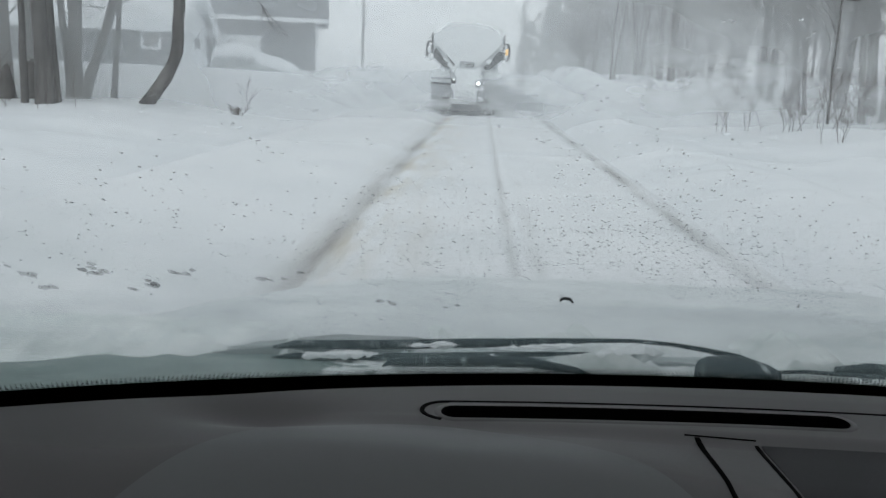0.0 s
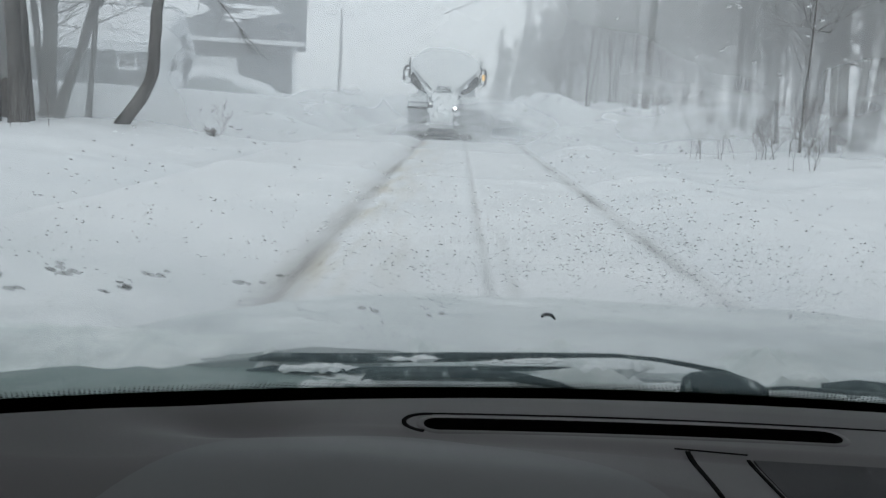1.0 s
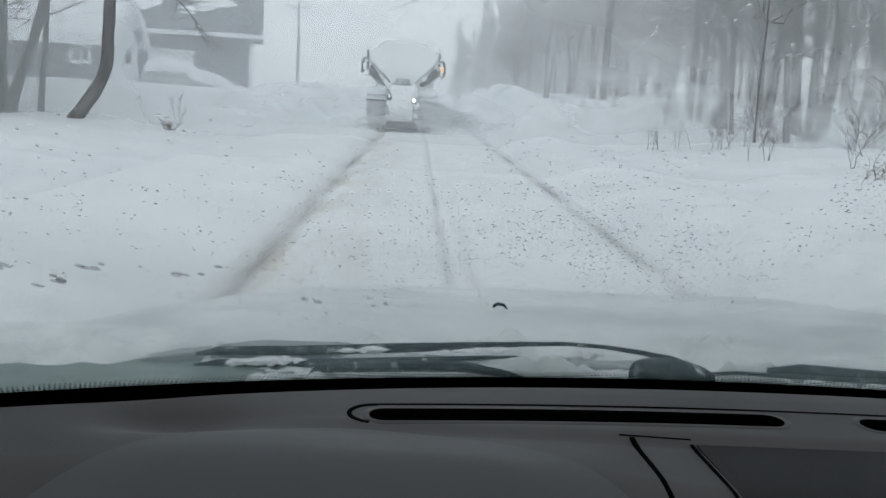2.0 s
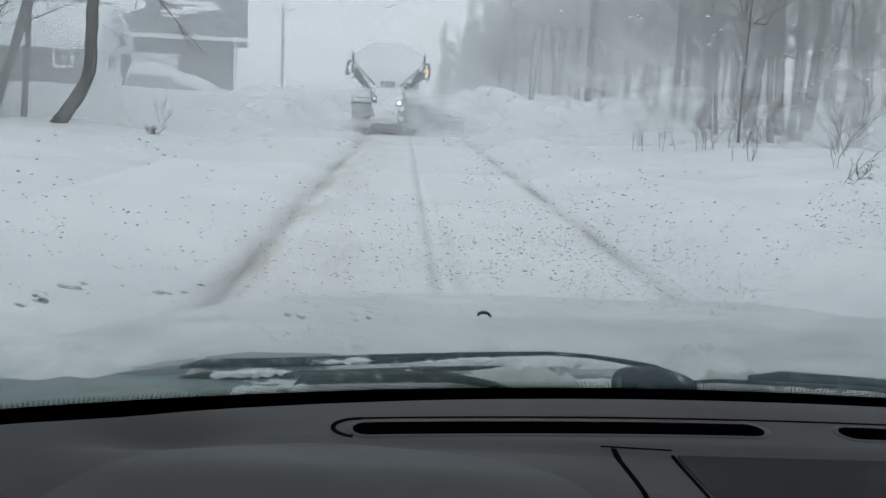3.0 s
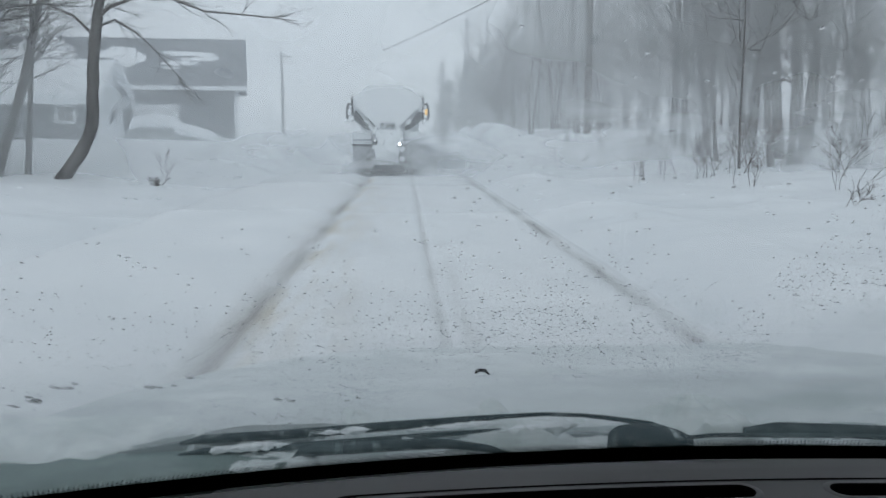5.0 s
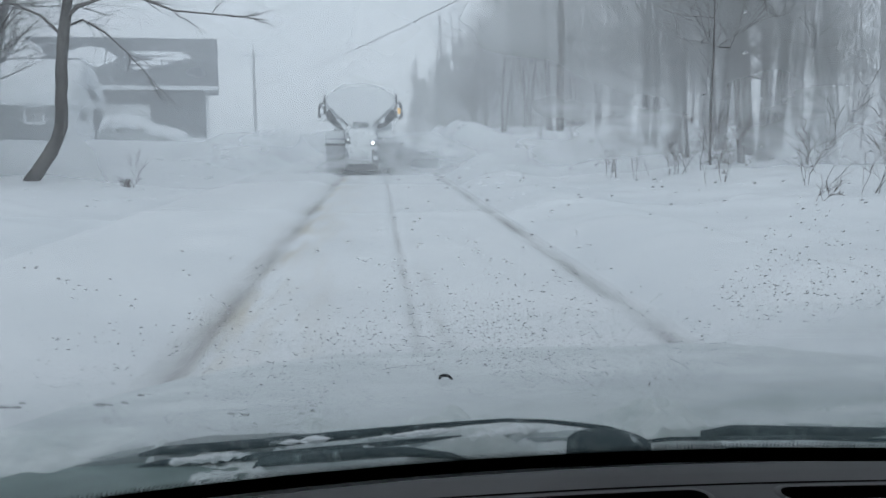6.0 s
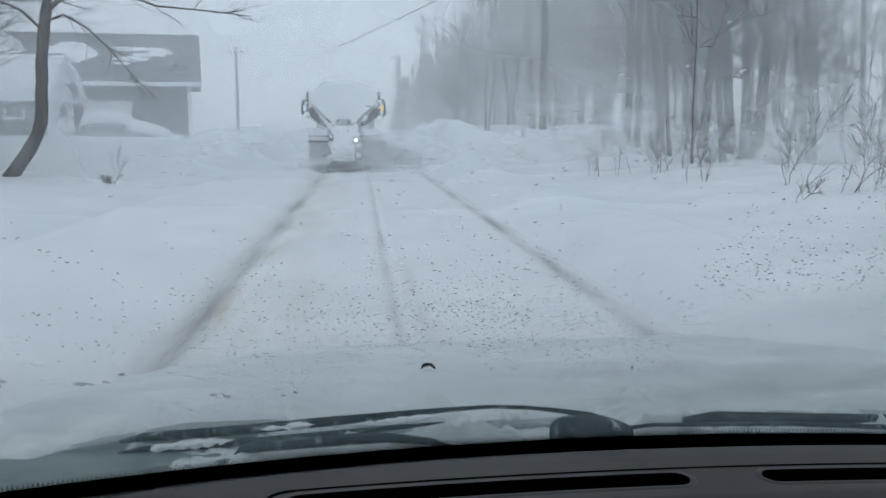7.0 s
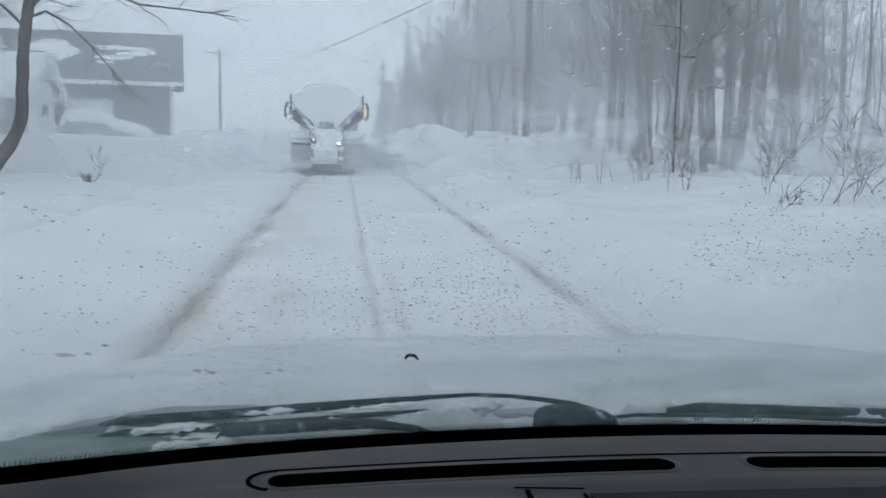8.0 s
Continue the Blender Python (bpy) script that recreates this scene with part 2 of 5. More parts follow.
# ---- ground and road ----
def ground_z(x, y):
    # left: a rise up to the yard, with a ploughed bank of broken heaps along the road
    left = smooth_step(-4.3, -9, x) * 0.34
    yard = smooth_step(27, 39, y)
    left += smooth_step(-4.6, -6.4, x) * yard * (0.86 + 0.10 * bumpy(x, y, 0.22, 3) + 0.05 * bumpy(x, y, 0.9, 5))
    heap_l = max(0.0, 0.85 + 0.5 * bumpy(0, y, 0.19, 17) + 0.4 * bumpy(x, y, 0.8, 18))
    left += 1.2 * heap_l * math.exp(-((x + 5.1) / 1.2) ** 2) * smooth_step(28, 38, y)
    # right: a long verge, and a higher bank in front of the wood
    right = smooth_step(2.2, 10, x) * 0.5 + smooth_step(10, 40, x) * 0.8
    right += 0.28 * math.exp(-((x - 3.4) / 0.9) ** 2)
    right += smooth_step(2.4, 4.0, x) * smooth_step(24, 40, y) * (1.1 + 0.42 * bumpy(x, y, 0.2, 7) + 0.14 * bumpy(x, y, 0.8, 9))
    right += 0.45 * math.exp(-((x - 4.1) / 1.1) ** 2) * smooth_step(33, 42, y)
    off = smooth_step(2.1, 3.5, x) + smooth_step(-4.2, -6, x)
    soft = 0.13 * bumpy(x, y, 0.5, 1) + 0.06 * bumpy(x, y, 1.5, 2) + 0.028 * bumpy(x, y * 0.7, 3.4, 6) * smooth_step(60, 35, y)
    road = smooth_step(-4.6, -4.2, x) * smooth_step(2.5, 2.2, x)
    z = left + right + off * soft * (1 - 0.6 * yard * smooth_step(-7, -8, x))
    return z - 0.12 * road if -25 < y < 160 else z


def spread(a, b, n, far_a, far_b, m):
    """Even steps from a to b, and widening ones out to far_a and far_b."""
    mid = [a + (b - a) * i / n for i in range(n + 1)]
    lo = [a - (a - far_a) * (i / m) ** 3 for i in range(m, 0, -1)]
    hi = [b + (far_b - b) * (i / m) ** 3 for i in range(1, m + 1)]
    return lo + mid + hi


g = Shape().sheet(lambda x, y: (x, y, ground_z(x, y)), spread(-24, 24, 230, -2500, 2500, 30), spread(-6, 64, 290, -2500, 2500, 34))
single("ground", g, FIELD_SNOW, "deep wind-smoothed white snow over the roadside fields", "ground", kind="structure")


def road_mat():
    m = mat("packed_snow_road", (0.68, 0.71, 0.735), (0.815, 0.835, 0.855), 0.75, 0, 0.7, 12, 0.25, 0.25)
    n, l = m.node_tree.nodes, m.node_tree.links
    b = n["Principled BSDF"]
    base = b.inputs["Base Color"].links[0].from_socket
    tc, sep = n.new("ShaderNodeTexCoord"), n.new("ShaderNodeSeparateXYZ")
    l.new(tc.outputs["Object"], sep.inputs[0])
    mp = n.new("ShaderNodeMapping")
    mp.inputs["Scale"].default_value = (2.2, 0.28, 1)
    ns = n.new("ShaderNodeTexNoise")
    ns.inputs["Scale"].default_value, ns.inputs["Detail"].default_value = 1.6, 6
    l.new(tc.outputs["Object"], mp.inputs["Vector"])
    l.new(mp.outputs[0], ns.inputs["Vector"])

    def math_node(op, a, c):
        k = n.new("ShaderNodeMath")
        k.operation = op
        for i, q in enumerate((a, c)):
            if isinstance(q, (int, float)):
                k.inputs[i].default_value = q
            else:
                l.new(q, k.inputs[i])
        return k.outputs[0]

    def stripe(center, width, power, cut):
        """Worn-through streak along the road at x = center."""
        d = math_node("DIVIDE", math_node("ABSOLUTE", math_node("SUBTRACT", sep.outputs["X"], center), 0), width)
        s = math_node("MAXIMUM", math_node("SUBTRACT", 1.0, d), 0.0)
        w = math_node("MAXIMUM", math_node("SUBTRACT", ns.outputs["Fac"], cut), 0.0)
        return math_node("MINIMUM", math_node("MULTIPLY", math_node("MULTIPLY", s, w), power), 0.85)

    last = base
    for center, width, power, cut, color in ((-0.95, 0.7, 1.6, 0.42, (0.55, 0.50, 0.40)), (-1.22, 0.22, 1.6, 0.2, (0.26, 0.255, 0.25)),
                                             (-1.06, 0.15, 3.0, 0.44, (0.52, 0.46, 0.34)), (0.27, 0.07, 1.3, 0.22, (0.3, 0.3, 0.3)),
                                             (0.47, 0.10, 1.8, 0.45, (0.45, 0.45, 0.45)), (2.05, 0.15, 1.8, 0.25, (0.26, 0.26, 0.255)),
                                             (-0.55, 0.6, 1.0, 0.45, (0.5, 0.48, 0.45))):
        mx = n.new("ShaderNodeMix")
        mx.data_type = "RGBA"
        mx.inputs[7].default_value = (*color, 1)
        l.new(stripe(center, width, power, cut), mx.inputs["Factor"])
        l.new(last, mx.inputs[6])
        last = mx.outputs[2]
    l.new(last, b.inputs["Base Color"])
    return m


def road_z(x, y):
    z = 0.02 * bumpy(x, y, 0.9, 11) + 0.012 * bumpy(x, y, 3.1, 12)
    z += 0.10 * smooth_step(-1.35, -1.75, x) + 0.05 * bumpy(x, y, 0.6, 13) * smooth_step(-1.4, -2.2, x)
    z -= 0.045 * math.exp(-((x + 1.2) / 0.16) ** 2) + 0.035 * math.exp(-((x - 2.03) / 0.13) ** 2) + 0.02 * math.exp(-((x - 0.27) / 0.06) ** 2)
    edge = smooth_step(2.12, 2.44, x) + smooth_step(-4.0, -4.45, x)
    return (z + 0.02) * (1 - edge) + (ground_z(x, y) - 0.04) * edge


xs = [-4.5 + 0.25 * i for i in range(12)] + [-1.5 + 0.05 * i for i in range(80)]
ys = [-20 + 1.0 * i for i in range(21)] + [0.4 * i + 0.4 for i in range(120)] + [50 + 4 * i for i in range(25)]
single("road", Shape().sheet(lambda x, y: (x, y, road_z(x, y)), xs, ys), road_mat(),
       "snow-packed country road with dark bare ruts and a faint yellow line", "road", kind="structure")


# low broken lumps of snow half sunk in the banks
rng = random.Random(14)
lumps = Shape()
for i in range(260):
    y = 18 + 26 * rng.random()
    x = 2.5 + abs(rng.gauss(0, 2.4)) if i % 2 else -4.6 - abs(rng.gauss(0, 1.8))
    bm = bmesh.new()
    bmesh.ops.create_icosphere(bm, subdivisions=2, radius=1)
    r = 0.03 + 0.11 * rng.random() ** 3
    for p in bm.verts:
        p.co = p.co * (1 + 0.4 * noise.noise(p.co * 1.3 + Vector((i * 2.3, 0, 0))))
    lumps.add(bm, Matrix.Translation((x, y, ground_z(x, y) - r * 0.12)) @ Matrix.Rotation(rng.uniform(0, 6), 4, "Z") @ Matrix.Diagonal((r * rng.uniform(1, 1.9), r, r * 0.45, 1)))
single("snow_lumps", lumps, FIELD_SNOW, "broken lumps of ploughed snow scattered along the roadside", "snow lumps", kind="stuff")


# ---- bare trees ----
def limb(shape, rng, p, d, length, r, depth, sides, rise=0.25):
    """One crooked limb with side shoots, down to fine twigs."""
    n = 5 if depth else 3
    pts, rad = [p.copy()], [r]
    for i in range(n):
        d = (d + Vector((rng.uniform(-1, 1), rng.uniform(-1, 1), rng.uniform(-0.9, 0.9) * rise * 2)) * 0.38).normalized()
        p = p + d * (length / n)
        pts.append(p.copy())
        rad.append(max(0.0035, r * (1 - (i + 1) / n * 0.85)))
    shape.tube(pts, rad, sides, caps=False)
    if depth:
        for k in range({3: 8, 2: 8, 1: 5}[depth]):
            i = rng.randint(1, n)
            q = pts[i]
            side = Vector((rng.uniform(-1, 1), rng.uniform(-1, 1), rng.uniform(-0.1, 0.8)))
            e = (d * 0.75 + side.normalized() * 0.75).normalized()
            limb(shape, rng, q, e, length * rng.uniform(0.4, 0.65), rad[i] * rng.uniform(0.45, 0.7), depth - 1, max(3, sides - 1), rise)


def bare_tree(seed, height, radius, lean=(0, 0), first=0.3, limbs=10, spread_out=0.8, bark=BARK, depth=2, fork=False, bow=0.0):
    rng = random.Random(seed)
    tree = thing("bare_tree", (0, 0, 0), "leafless grey-barked tree standing in deep snow", "tree", "trees along the road")
    trunk, crown = Shape(), Shape()
    stems = [(Vector((0, 0, -0.5)), Vector((lean[0], lean[1], 1)).normalized(), height, radius)]
    if fork:
        stems.append((Vector((0.1, 0.02, -0.4)), Vector((lean[0] + 0.28, lean[1] + 0.1, 1)).normalized(), height * 0.85, radius * 0.7))
    for p, d, h, r in stems:
        pts, rad, n = [p], [r * 1.45], 18
        for i in range(n):
            d = (d + Vector((rng.uniform(-1, 1) * 0.05 - bow * lean[0] * 0.5, rng.uniform(-1, 1) * 0.05, 0.035))).normalized()
            p = p + d * h / n
            pts.append(p)
            rad.append(r * (1 - 0.8 * (i + 1) / n) * rng.uniform(0.93, 1.08) if i else r * 1.1)
        k0 = len(trunk.v)
        trunk.tube(pts, rad, 12)
        for q in range(k0, len(trunk.v)):
            v = Vector(trunk.v[q])
            trunk.v[q] = tuple(v + Vector((noise.noise(v * 5), noise.noise(v * 5 + Vector((9, 0, 0))), 0)) * r * 0.22)
        for k in range(limbs):
            f = first + (1 - first) * ((k + rng.random()) / limbs) ** 1.5
            i = min(n - 1, int(f * n))
            q = pts[i].lerp(pts[i + 1], f * n - i)
            a = rng.uniform(0, 2 * math.pi)
            e = Vector((math.cos(a) * spread_out, math.sin(a) * spread_out, rng.uniform(0.05, 1.0))).normalized()
            limb(crown, rng, q, e, h * rng.uniform(0.12, 0.27) * (1.15 - 0.5 * f), max(0.010, rad[i] * rng.uniform(0.2, 0.4)), depth, 4)
    part("trunk", trunk, bark, tree)
    part("crown", crown, TWIG if bark is BARK else bark, tree)
    return tree


def set_tree(proto, x, y, s=1.0, turn=0.0, label=""):
    t = copy_thing(proto, Matrix.Translation((x, y, ground_z(x, y) - 0.05)) @ Matrix.Rotation(radians(turn), 4, "Z") @ Matrix.Scale(s, 4))
    if label:
        tagged(t, label)
    return t


# the leaning roadside tree, and the stems beside it
def bowed_tree():
    """A young tree that leaves the bank at a slant, straightens, and throws its lowest limbs out sideways."""
    r = random.Random(3)
    z = ground_z(-8.44, 24)
    t = thing("bare_tree", (-8.44, 24, z), "leaning young bare tree bowed over the snowbank", "tree", "trees along the road")
    knots = [(-8.80, -0.45, 0.20), (-8.44, 0.02, 0.18), (-7.98, 0.68, 0.158), (-7.72, 1.30, 0.15), (-7.66, 2.1, 0.145), (-7.58, 3.0, 0.138), (-7.43, 3.9, 0.13), (-7.22, 5.0, 0.095), (-7.0, 6.6, 0.055), (-6.8, 8.2, 0.02)]
    pts, rad = [], []
    for i in range(len(knots) - 1):
        p0, p1, p2, p3 = (np.array(knots[min(max(i + k, 0), len(knots) - 1)]) for k in (-1, 0, 1, 2))
        for u in (0.0, 0.25, 0.5, 0.75):
            q = 0.5 * (2 * p1 + (p2 - p0) * u + (2 * p0 - 5 * p1 + 4 * p2 - p3) * u * u + (3 * p1 - p0 - 3 * p2 + p3) * u ** 3)
            pts.append(Vector((q[0], 24 + 0.08 * math.sin(q[1]), z + q[1])))
            rad.append(float(q[2]))
    trunk, crown = Shape().tube(pts, rad, 14), Shape()
    trunk.v = [tuple(Vector(v) + Vector((noise.noise(Vector(v) * 4), noise.noise(Vector(v) * 4 + Vector((9, 0, 0))), 0)) * 0.03) for v in trunk.v]

    def bough(p, steps, r0, shoots):
        line, n = [p], len(steps)
        for d in steps:
            line.append(line[-1] + Vector(d))
        crown.tube(line, [r0 * (1 - 0.8 * i / n) for i in range(n + 1)], 7, caps=False)
        for k in range(shoots):
            i = r.randint(1, n)
            d = (line[i] - line[i - 1]).normalized()
            e = (d * 0.8 + Vector((r.uniform(-0.4, 0.7), r.uniform(-0.8, 0.8), r.uniform(-0.9, 0.6)))).normalized()
            limb(crown, r, line[i].lerp(line[i - 1], r.random()), e, r.uniform(0.5, 1.3), r0 * 0.3, 1, 4, 0.4)

    bough(pts[24], [(0.35, -0.1, 0.25), (0.7, -0.1, 0.22), (0.8, -0.1, -0.05), (0.8, 0.0, -0.30), (1.3, 0.1, -0.10), (0.9, 0.1, -0.1)], 0.055, 12)
    bough(pts[23], [(0.4, 0.15, 0.2), (0.5, 0.1, -0.30), (0.45, 0.1, -0.45), (0.5, 0.1, -0.6), (0.3, 0.0, -0.6)], 0.035, 12)
    bough(pts[22], [(-0.5, 0.0, 0.5), (-0.7, 0.1, 0.3), (-0.9, 0.0, -0.1), (-1.0, 0.0, -0.4)], 0.04, 12)
    bough(pts[26], [(-0.6, -0.2, 0.4), (-0.9, -0.2, 0.0), (-1.1, -0.2, -0.3), (-0.9, 0.0, -0.5)], 0.04, 14)
    for i in (26, 28, 29, 31, 32):
        a = r.uniform(0, 6.28)
        limb(crown, r, pts[i], Vector((math.cos(a), math.sin(a), 0.7)).normalized(), r.uniform(1.6, 2.6), 0.03, 2, 5)
    part("trunk", trunk, BARK, t)
    part("crown", crown, TWIG, t)


bowed_tree()
slim = bare_tree(11, 10, 0.085, (0.05, 0.0), 0.3, 12, 0.8)
tagged(slim, "slim straight bare tree in front of the garage")
slim.location = (-10.1, 26, ground_z(-10.1, 26))
fork = bare_tree(21, 12, 0.21, (0.03, 0.0), 0.3, 10, 0.9, fork=True)
tagged(fork, "forked bare tree with two crooked stems")
fork.location = (-10.75, 25, ground_z(-10.75, 25))
tall = bare_tree(31, 13, 0.115, (0.02, 0.02), 0.2, 22, 0.8)
tall.location = (9.9, 31, ground_z(9.9, 31))
broad = bare_tree(41, 13, 0.15, (-0.05, 0.02), 0.26, 18, 0.8)
broad.location = (11.4, 28.5, ground_z(11.4, 28.5))
thin = bare_tree(51, 10, 0.07, (-0.03, 0.0), 0.18, 22, 0.9)
thin.location = (9.3, 28, ground_z(9.3, 28))
sapling = bare_tree(71, 7.5, 0.038, (0.04, 0.0), 0.05, 12, 0.55, depth=1)
sapling.location = (8.9, 25, ground_z(8.9, 25))
tagged(sapling, "slender bare sapling in the roadside wood")
scrubby = bare_tree(61, 7, 0.07, (-0.25, -0.05), 0.12, 14, 1.1)
tagged(scrubby, "low spreading bare tree with drooping side branches")
scrubby.location = (12.5, 25.5, ground_z(12.5, 25.5))
rng = random.Random(5)
protos = [tall, broad, thin, slim, tall, thin]
right_mix = [thin, sapling, tall, sapling, thin, sapling, slim, sapling, broad, sapling]
# wood on the left, beyond the forked tree
for i in range(26):
    x, y = rng.uniform(-24, -9.6), rng.uniform(19, 36)
    if x / y > -0.415:
        x = -0.415 * y - rng.uniform(0.2, 4)
    set_tree(protos[(1, 0, 2, 1, 0, 3)[i % 6]], x, y, rng.uniform(1.0, 1.5), rng.uniform(0, 360), "leafless tree with a dark grey trunk in the roadside wood")
for p_, x, y, k_, a_ in ((tall, -9.9, 21.5, 1.7, 40), (broad, -12.7, 27.5, 1.5, 130), (slim, -12.1, 28, 1.3, 220), (broad, -11.4, 24, 1.25, 300)):
    set_tree(p_, x, y, k_, a_, "leafless tree with a dark grey trunk in the roadside wood")
# a close row of stems along the edge of the wood on the left
for i in range(11):
    y = rng.uniform(22.5, 27)
    x = -(0.452 + 0.0165 * i + rng.uniform(-0.006, 0.006)) * y
    set_tree((tall, broad, slim, tall, thin)[i % 5], x, y, rng.uniform(1.1, 1.5), rng.uniform(0, 360), "leafless tree with a dark grey trunk in the roadside wood")
# thick stems where the wood on the right comes close to the road
for p_, x, y, k_, a_ in ((tall, 10.7, 26, 1.05, 70), (broad, 12.4, 29, 0.85, 160), (scrubby, 11.6, 25.5, 1.2, 100), (thin, 10.3, 26.3, 1.4, 10), (thin, 11.0, 26.2, 1.3, 200), (scrubby, 13.4, 27, 1.4, 20)):
    set_tree(p_, x, y, k_, a_, "leafless tree with a dark grey trunk in the roadside wood")
# wood on the right
for i in range(78):
    y = 25 + 40 * (i + rng.random()) / 78
    x = 9.4 - 0.015 * y + rng.random() ** 1.2 * 15
    set_tree(right_mix[i % 10], x, y, rng.uniform(0.75, 1.15), rng.uniform(0, 360), "leafless tree with a dark grey trunk in the roadside wood")

for i in range(46):
    y = 46 + 34 * (i + rng.random()) / 46
    x = 0.088 * y + 0.6 + rng.random() ** 1.5 * 9
    set_tree((tall, thin, sapling, thin, slim)[i % 5], x, y, rng.uniform(0.7, 1.0) * (0.75 + 0.25 * smooth_step(0.09, 0.15, x / y)), rng.uniform(0, 360), "leafless tree dim in the blowing snow")


def far_woods(name, seed, count, place, label):
    r, s = random.Random(seed), Shape()
    for i in range(count):
        x, y, h = place(r)
        p = Vector((x, y, ground_z(x, y) - 0.3))
        w = r.uniform(0.06, 0.16)
        q = p + Vector((r.uniform(-0.5, 0.5), r.uniform(-0.5, 0.5), h))
        s.tube([p, p.lerp(q, 0.5) + Vector((r.uniform(-0.2, 0.2), 0, 0)), q], [w, w * 0.7, 0.02], 5, caps=False)
        for k in range(30):
            f = r.uniform(0.12, 0.97)
            o = p.lerp(q, f)
            a = r.uniform(0, 6.28)
            d = Vector((math.cos(a), math.sin(a), r.uniform(0.3, 1.1))) * h * r.uniform(0.08, 0.2) * (1.25 - f)
            s.tube([o, o + d * 0.5 + Vector((0, 0, 0.1)), o + d], [0.05 * (1.3 - f), 0.03, 0.012], 3, caps=False)
            for j in range(2):
                e = Vector((r.uniform(-1, 1), r.uniform(-1, 1), r.uniform(0, 1))) * d.length * 0.45
                s.tube([o + d * r.uniform(0.4, 0.9), o + d * 0.8 + e], [0.022, 0.008], 3, caps=False)
    return single(name, s, TWIG, label, "woods", kind="stuff", smooth=False)


NEEDLES = mat("dark_needles", (0.035, 0.05, 0.045), (0.09, 0.11, 0.105), 0.9, 0, 2, 20, 0)


def conifer(seed, x, y, h):
    r = random.Random(seed)
    z = ground_z(x, y) - 0.2
    c = thing("conifer", (x, y, z), "dark evergreen dusted with snow, dim in the haze", "tree", "conifers down the road")
    part("trunk", Shape().tube([(x, y, z), (x, y, z + h * 0.5), (x, y, z + h)], [0.16, 0.1, 0.02], 8), BARK, c)
    boughs = Shape()
    for i in range(int(h * 26)):
        f = r.random() ** 0.8
        a, reach = r.uniform(0, 6.283), (1 - f) * h * 0.26 * r.uniform(0.6, 1.1) + 0.15
        o = Vector((x, y, z + 0.4 + f * (h - 0.5)))
        d = Vector((math.cos(a), math.sin(a), r.uniform(-0.35, 0.05)))
        side = Vector((-math.sin(a), math.cos(a), 0))
        for k in range(7):
            p = o + d * reach * (0.2 + 0.8 * k / 7)
            w = 0.22 * (1.15 - k / 7) * r.uniform(0.7, 1.3)
            q = len(boughs.v)
            boughs.v += [tuple(p), tuple(p + side * w + d * 0.22 + Vector((0, 0, -0.1))), tuple(p + d * 0.32 + Vector((0, 0, 0.05))), tuple(p - side * w + d * 0.22 + Vector((0, 0, -0.1)))]
            boughs.f += [[q, q + 1, q + 2], [q, q + 2, q + 3]]
    part("crown", boughs, NEEDLES, c, smooth=False)


for k, (x, y, h) in enumerate(((4.9, 70, 5.8), (6.4, 74, 7.5), (3.6, 78, 4.6), (8.4, 70, 7.6))):
    conifer(100 + k, x, y, h)

far_woods("far_woods", 8, 120, lambda r: (lambda y, u: (0.035 * y + u * 34, y, 3.2 + min(10, 34 * u) * 1.0 + r.uniform(0, 4)))(r.uniform(66, 105), r.random() ** 1.1),
          "hazy leafless woods standing far down the road")
far_woods("side_woods", 9, 16, lambda r: (lambda y: (0.12 * y + 7 + r.random() * 26, y, r.uniform(9, 15)))(r.uniform(38, 70)),
          "thick bare wood behind the snowbank")
far_woods("back_woods", 10, 60, lambda r: (r.uniform(-60, -30), r.uniform(50, 90), r.uniform(9, 14)), "hazy bare trees behind the garage")


# ---- the garage, the barn and the yard ----
YARD = 1.25


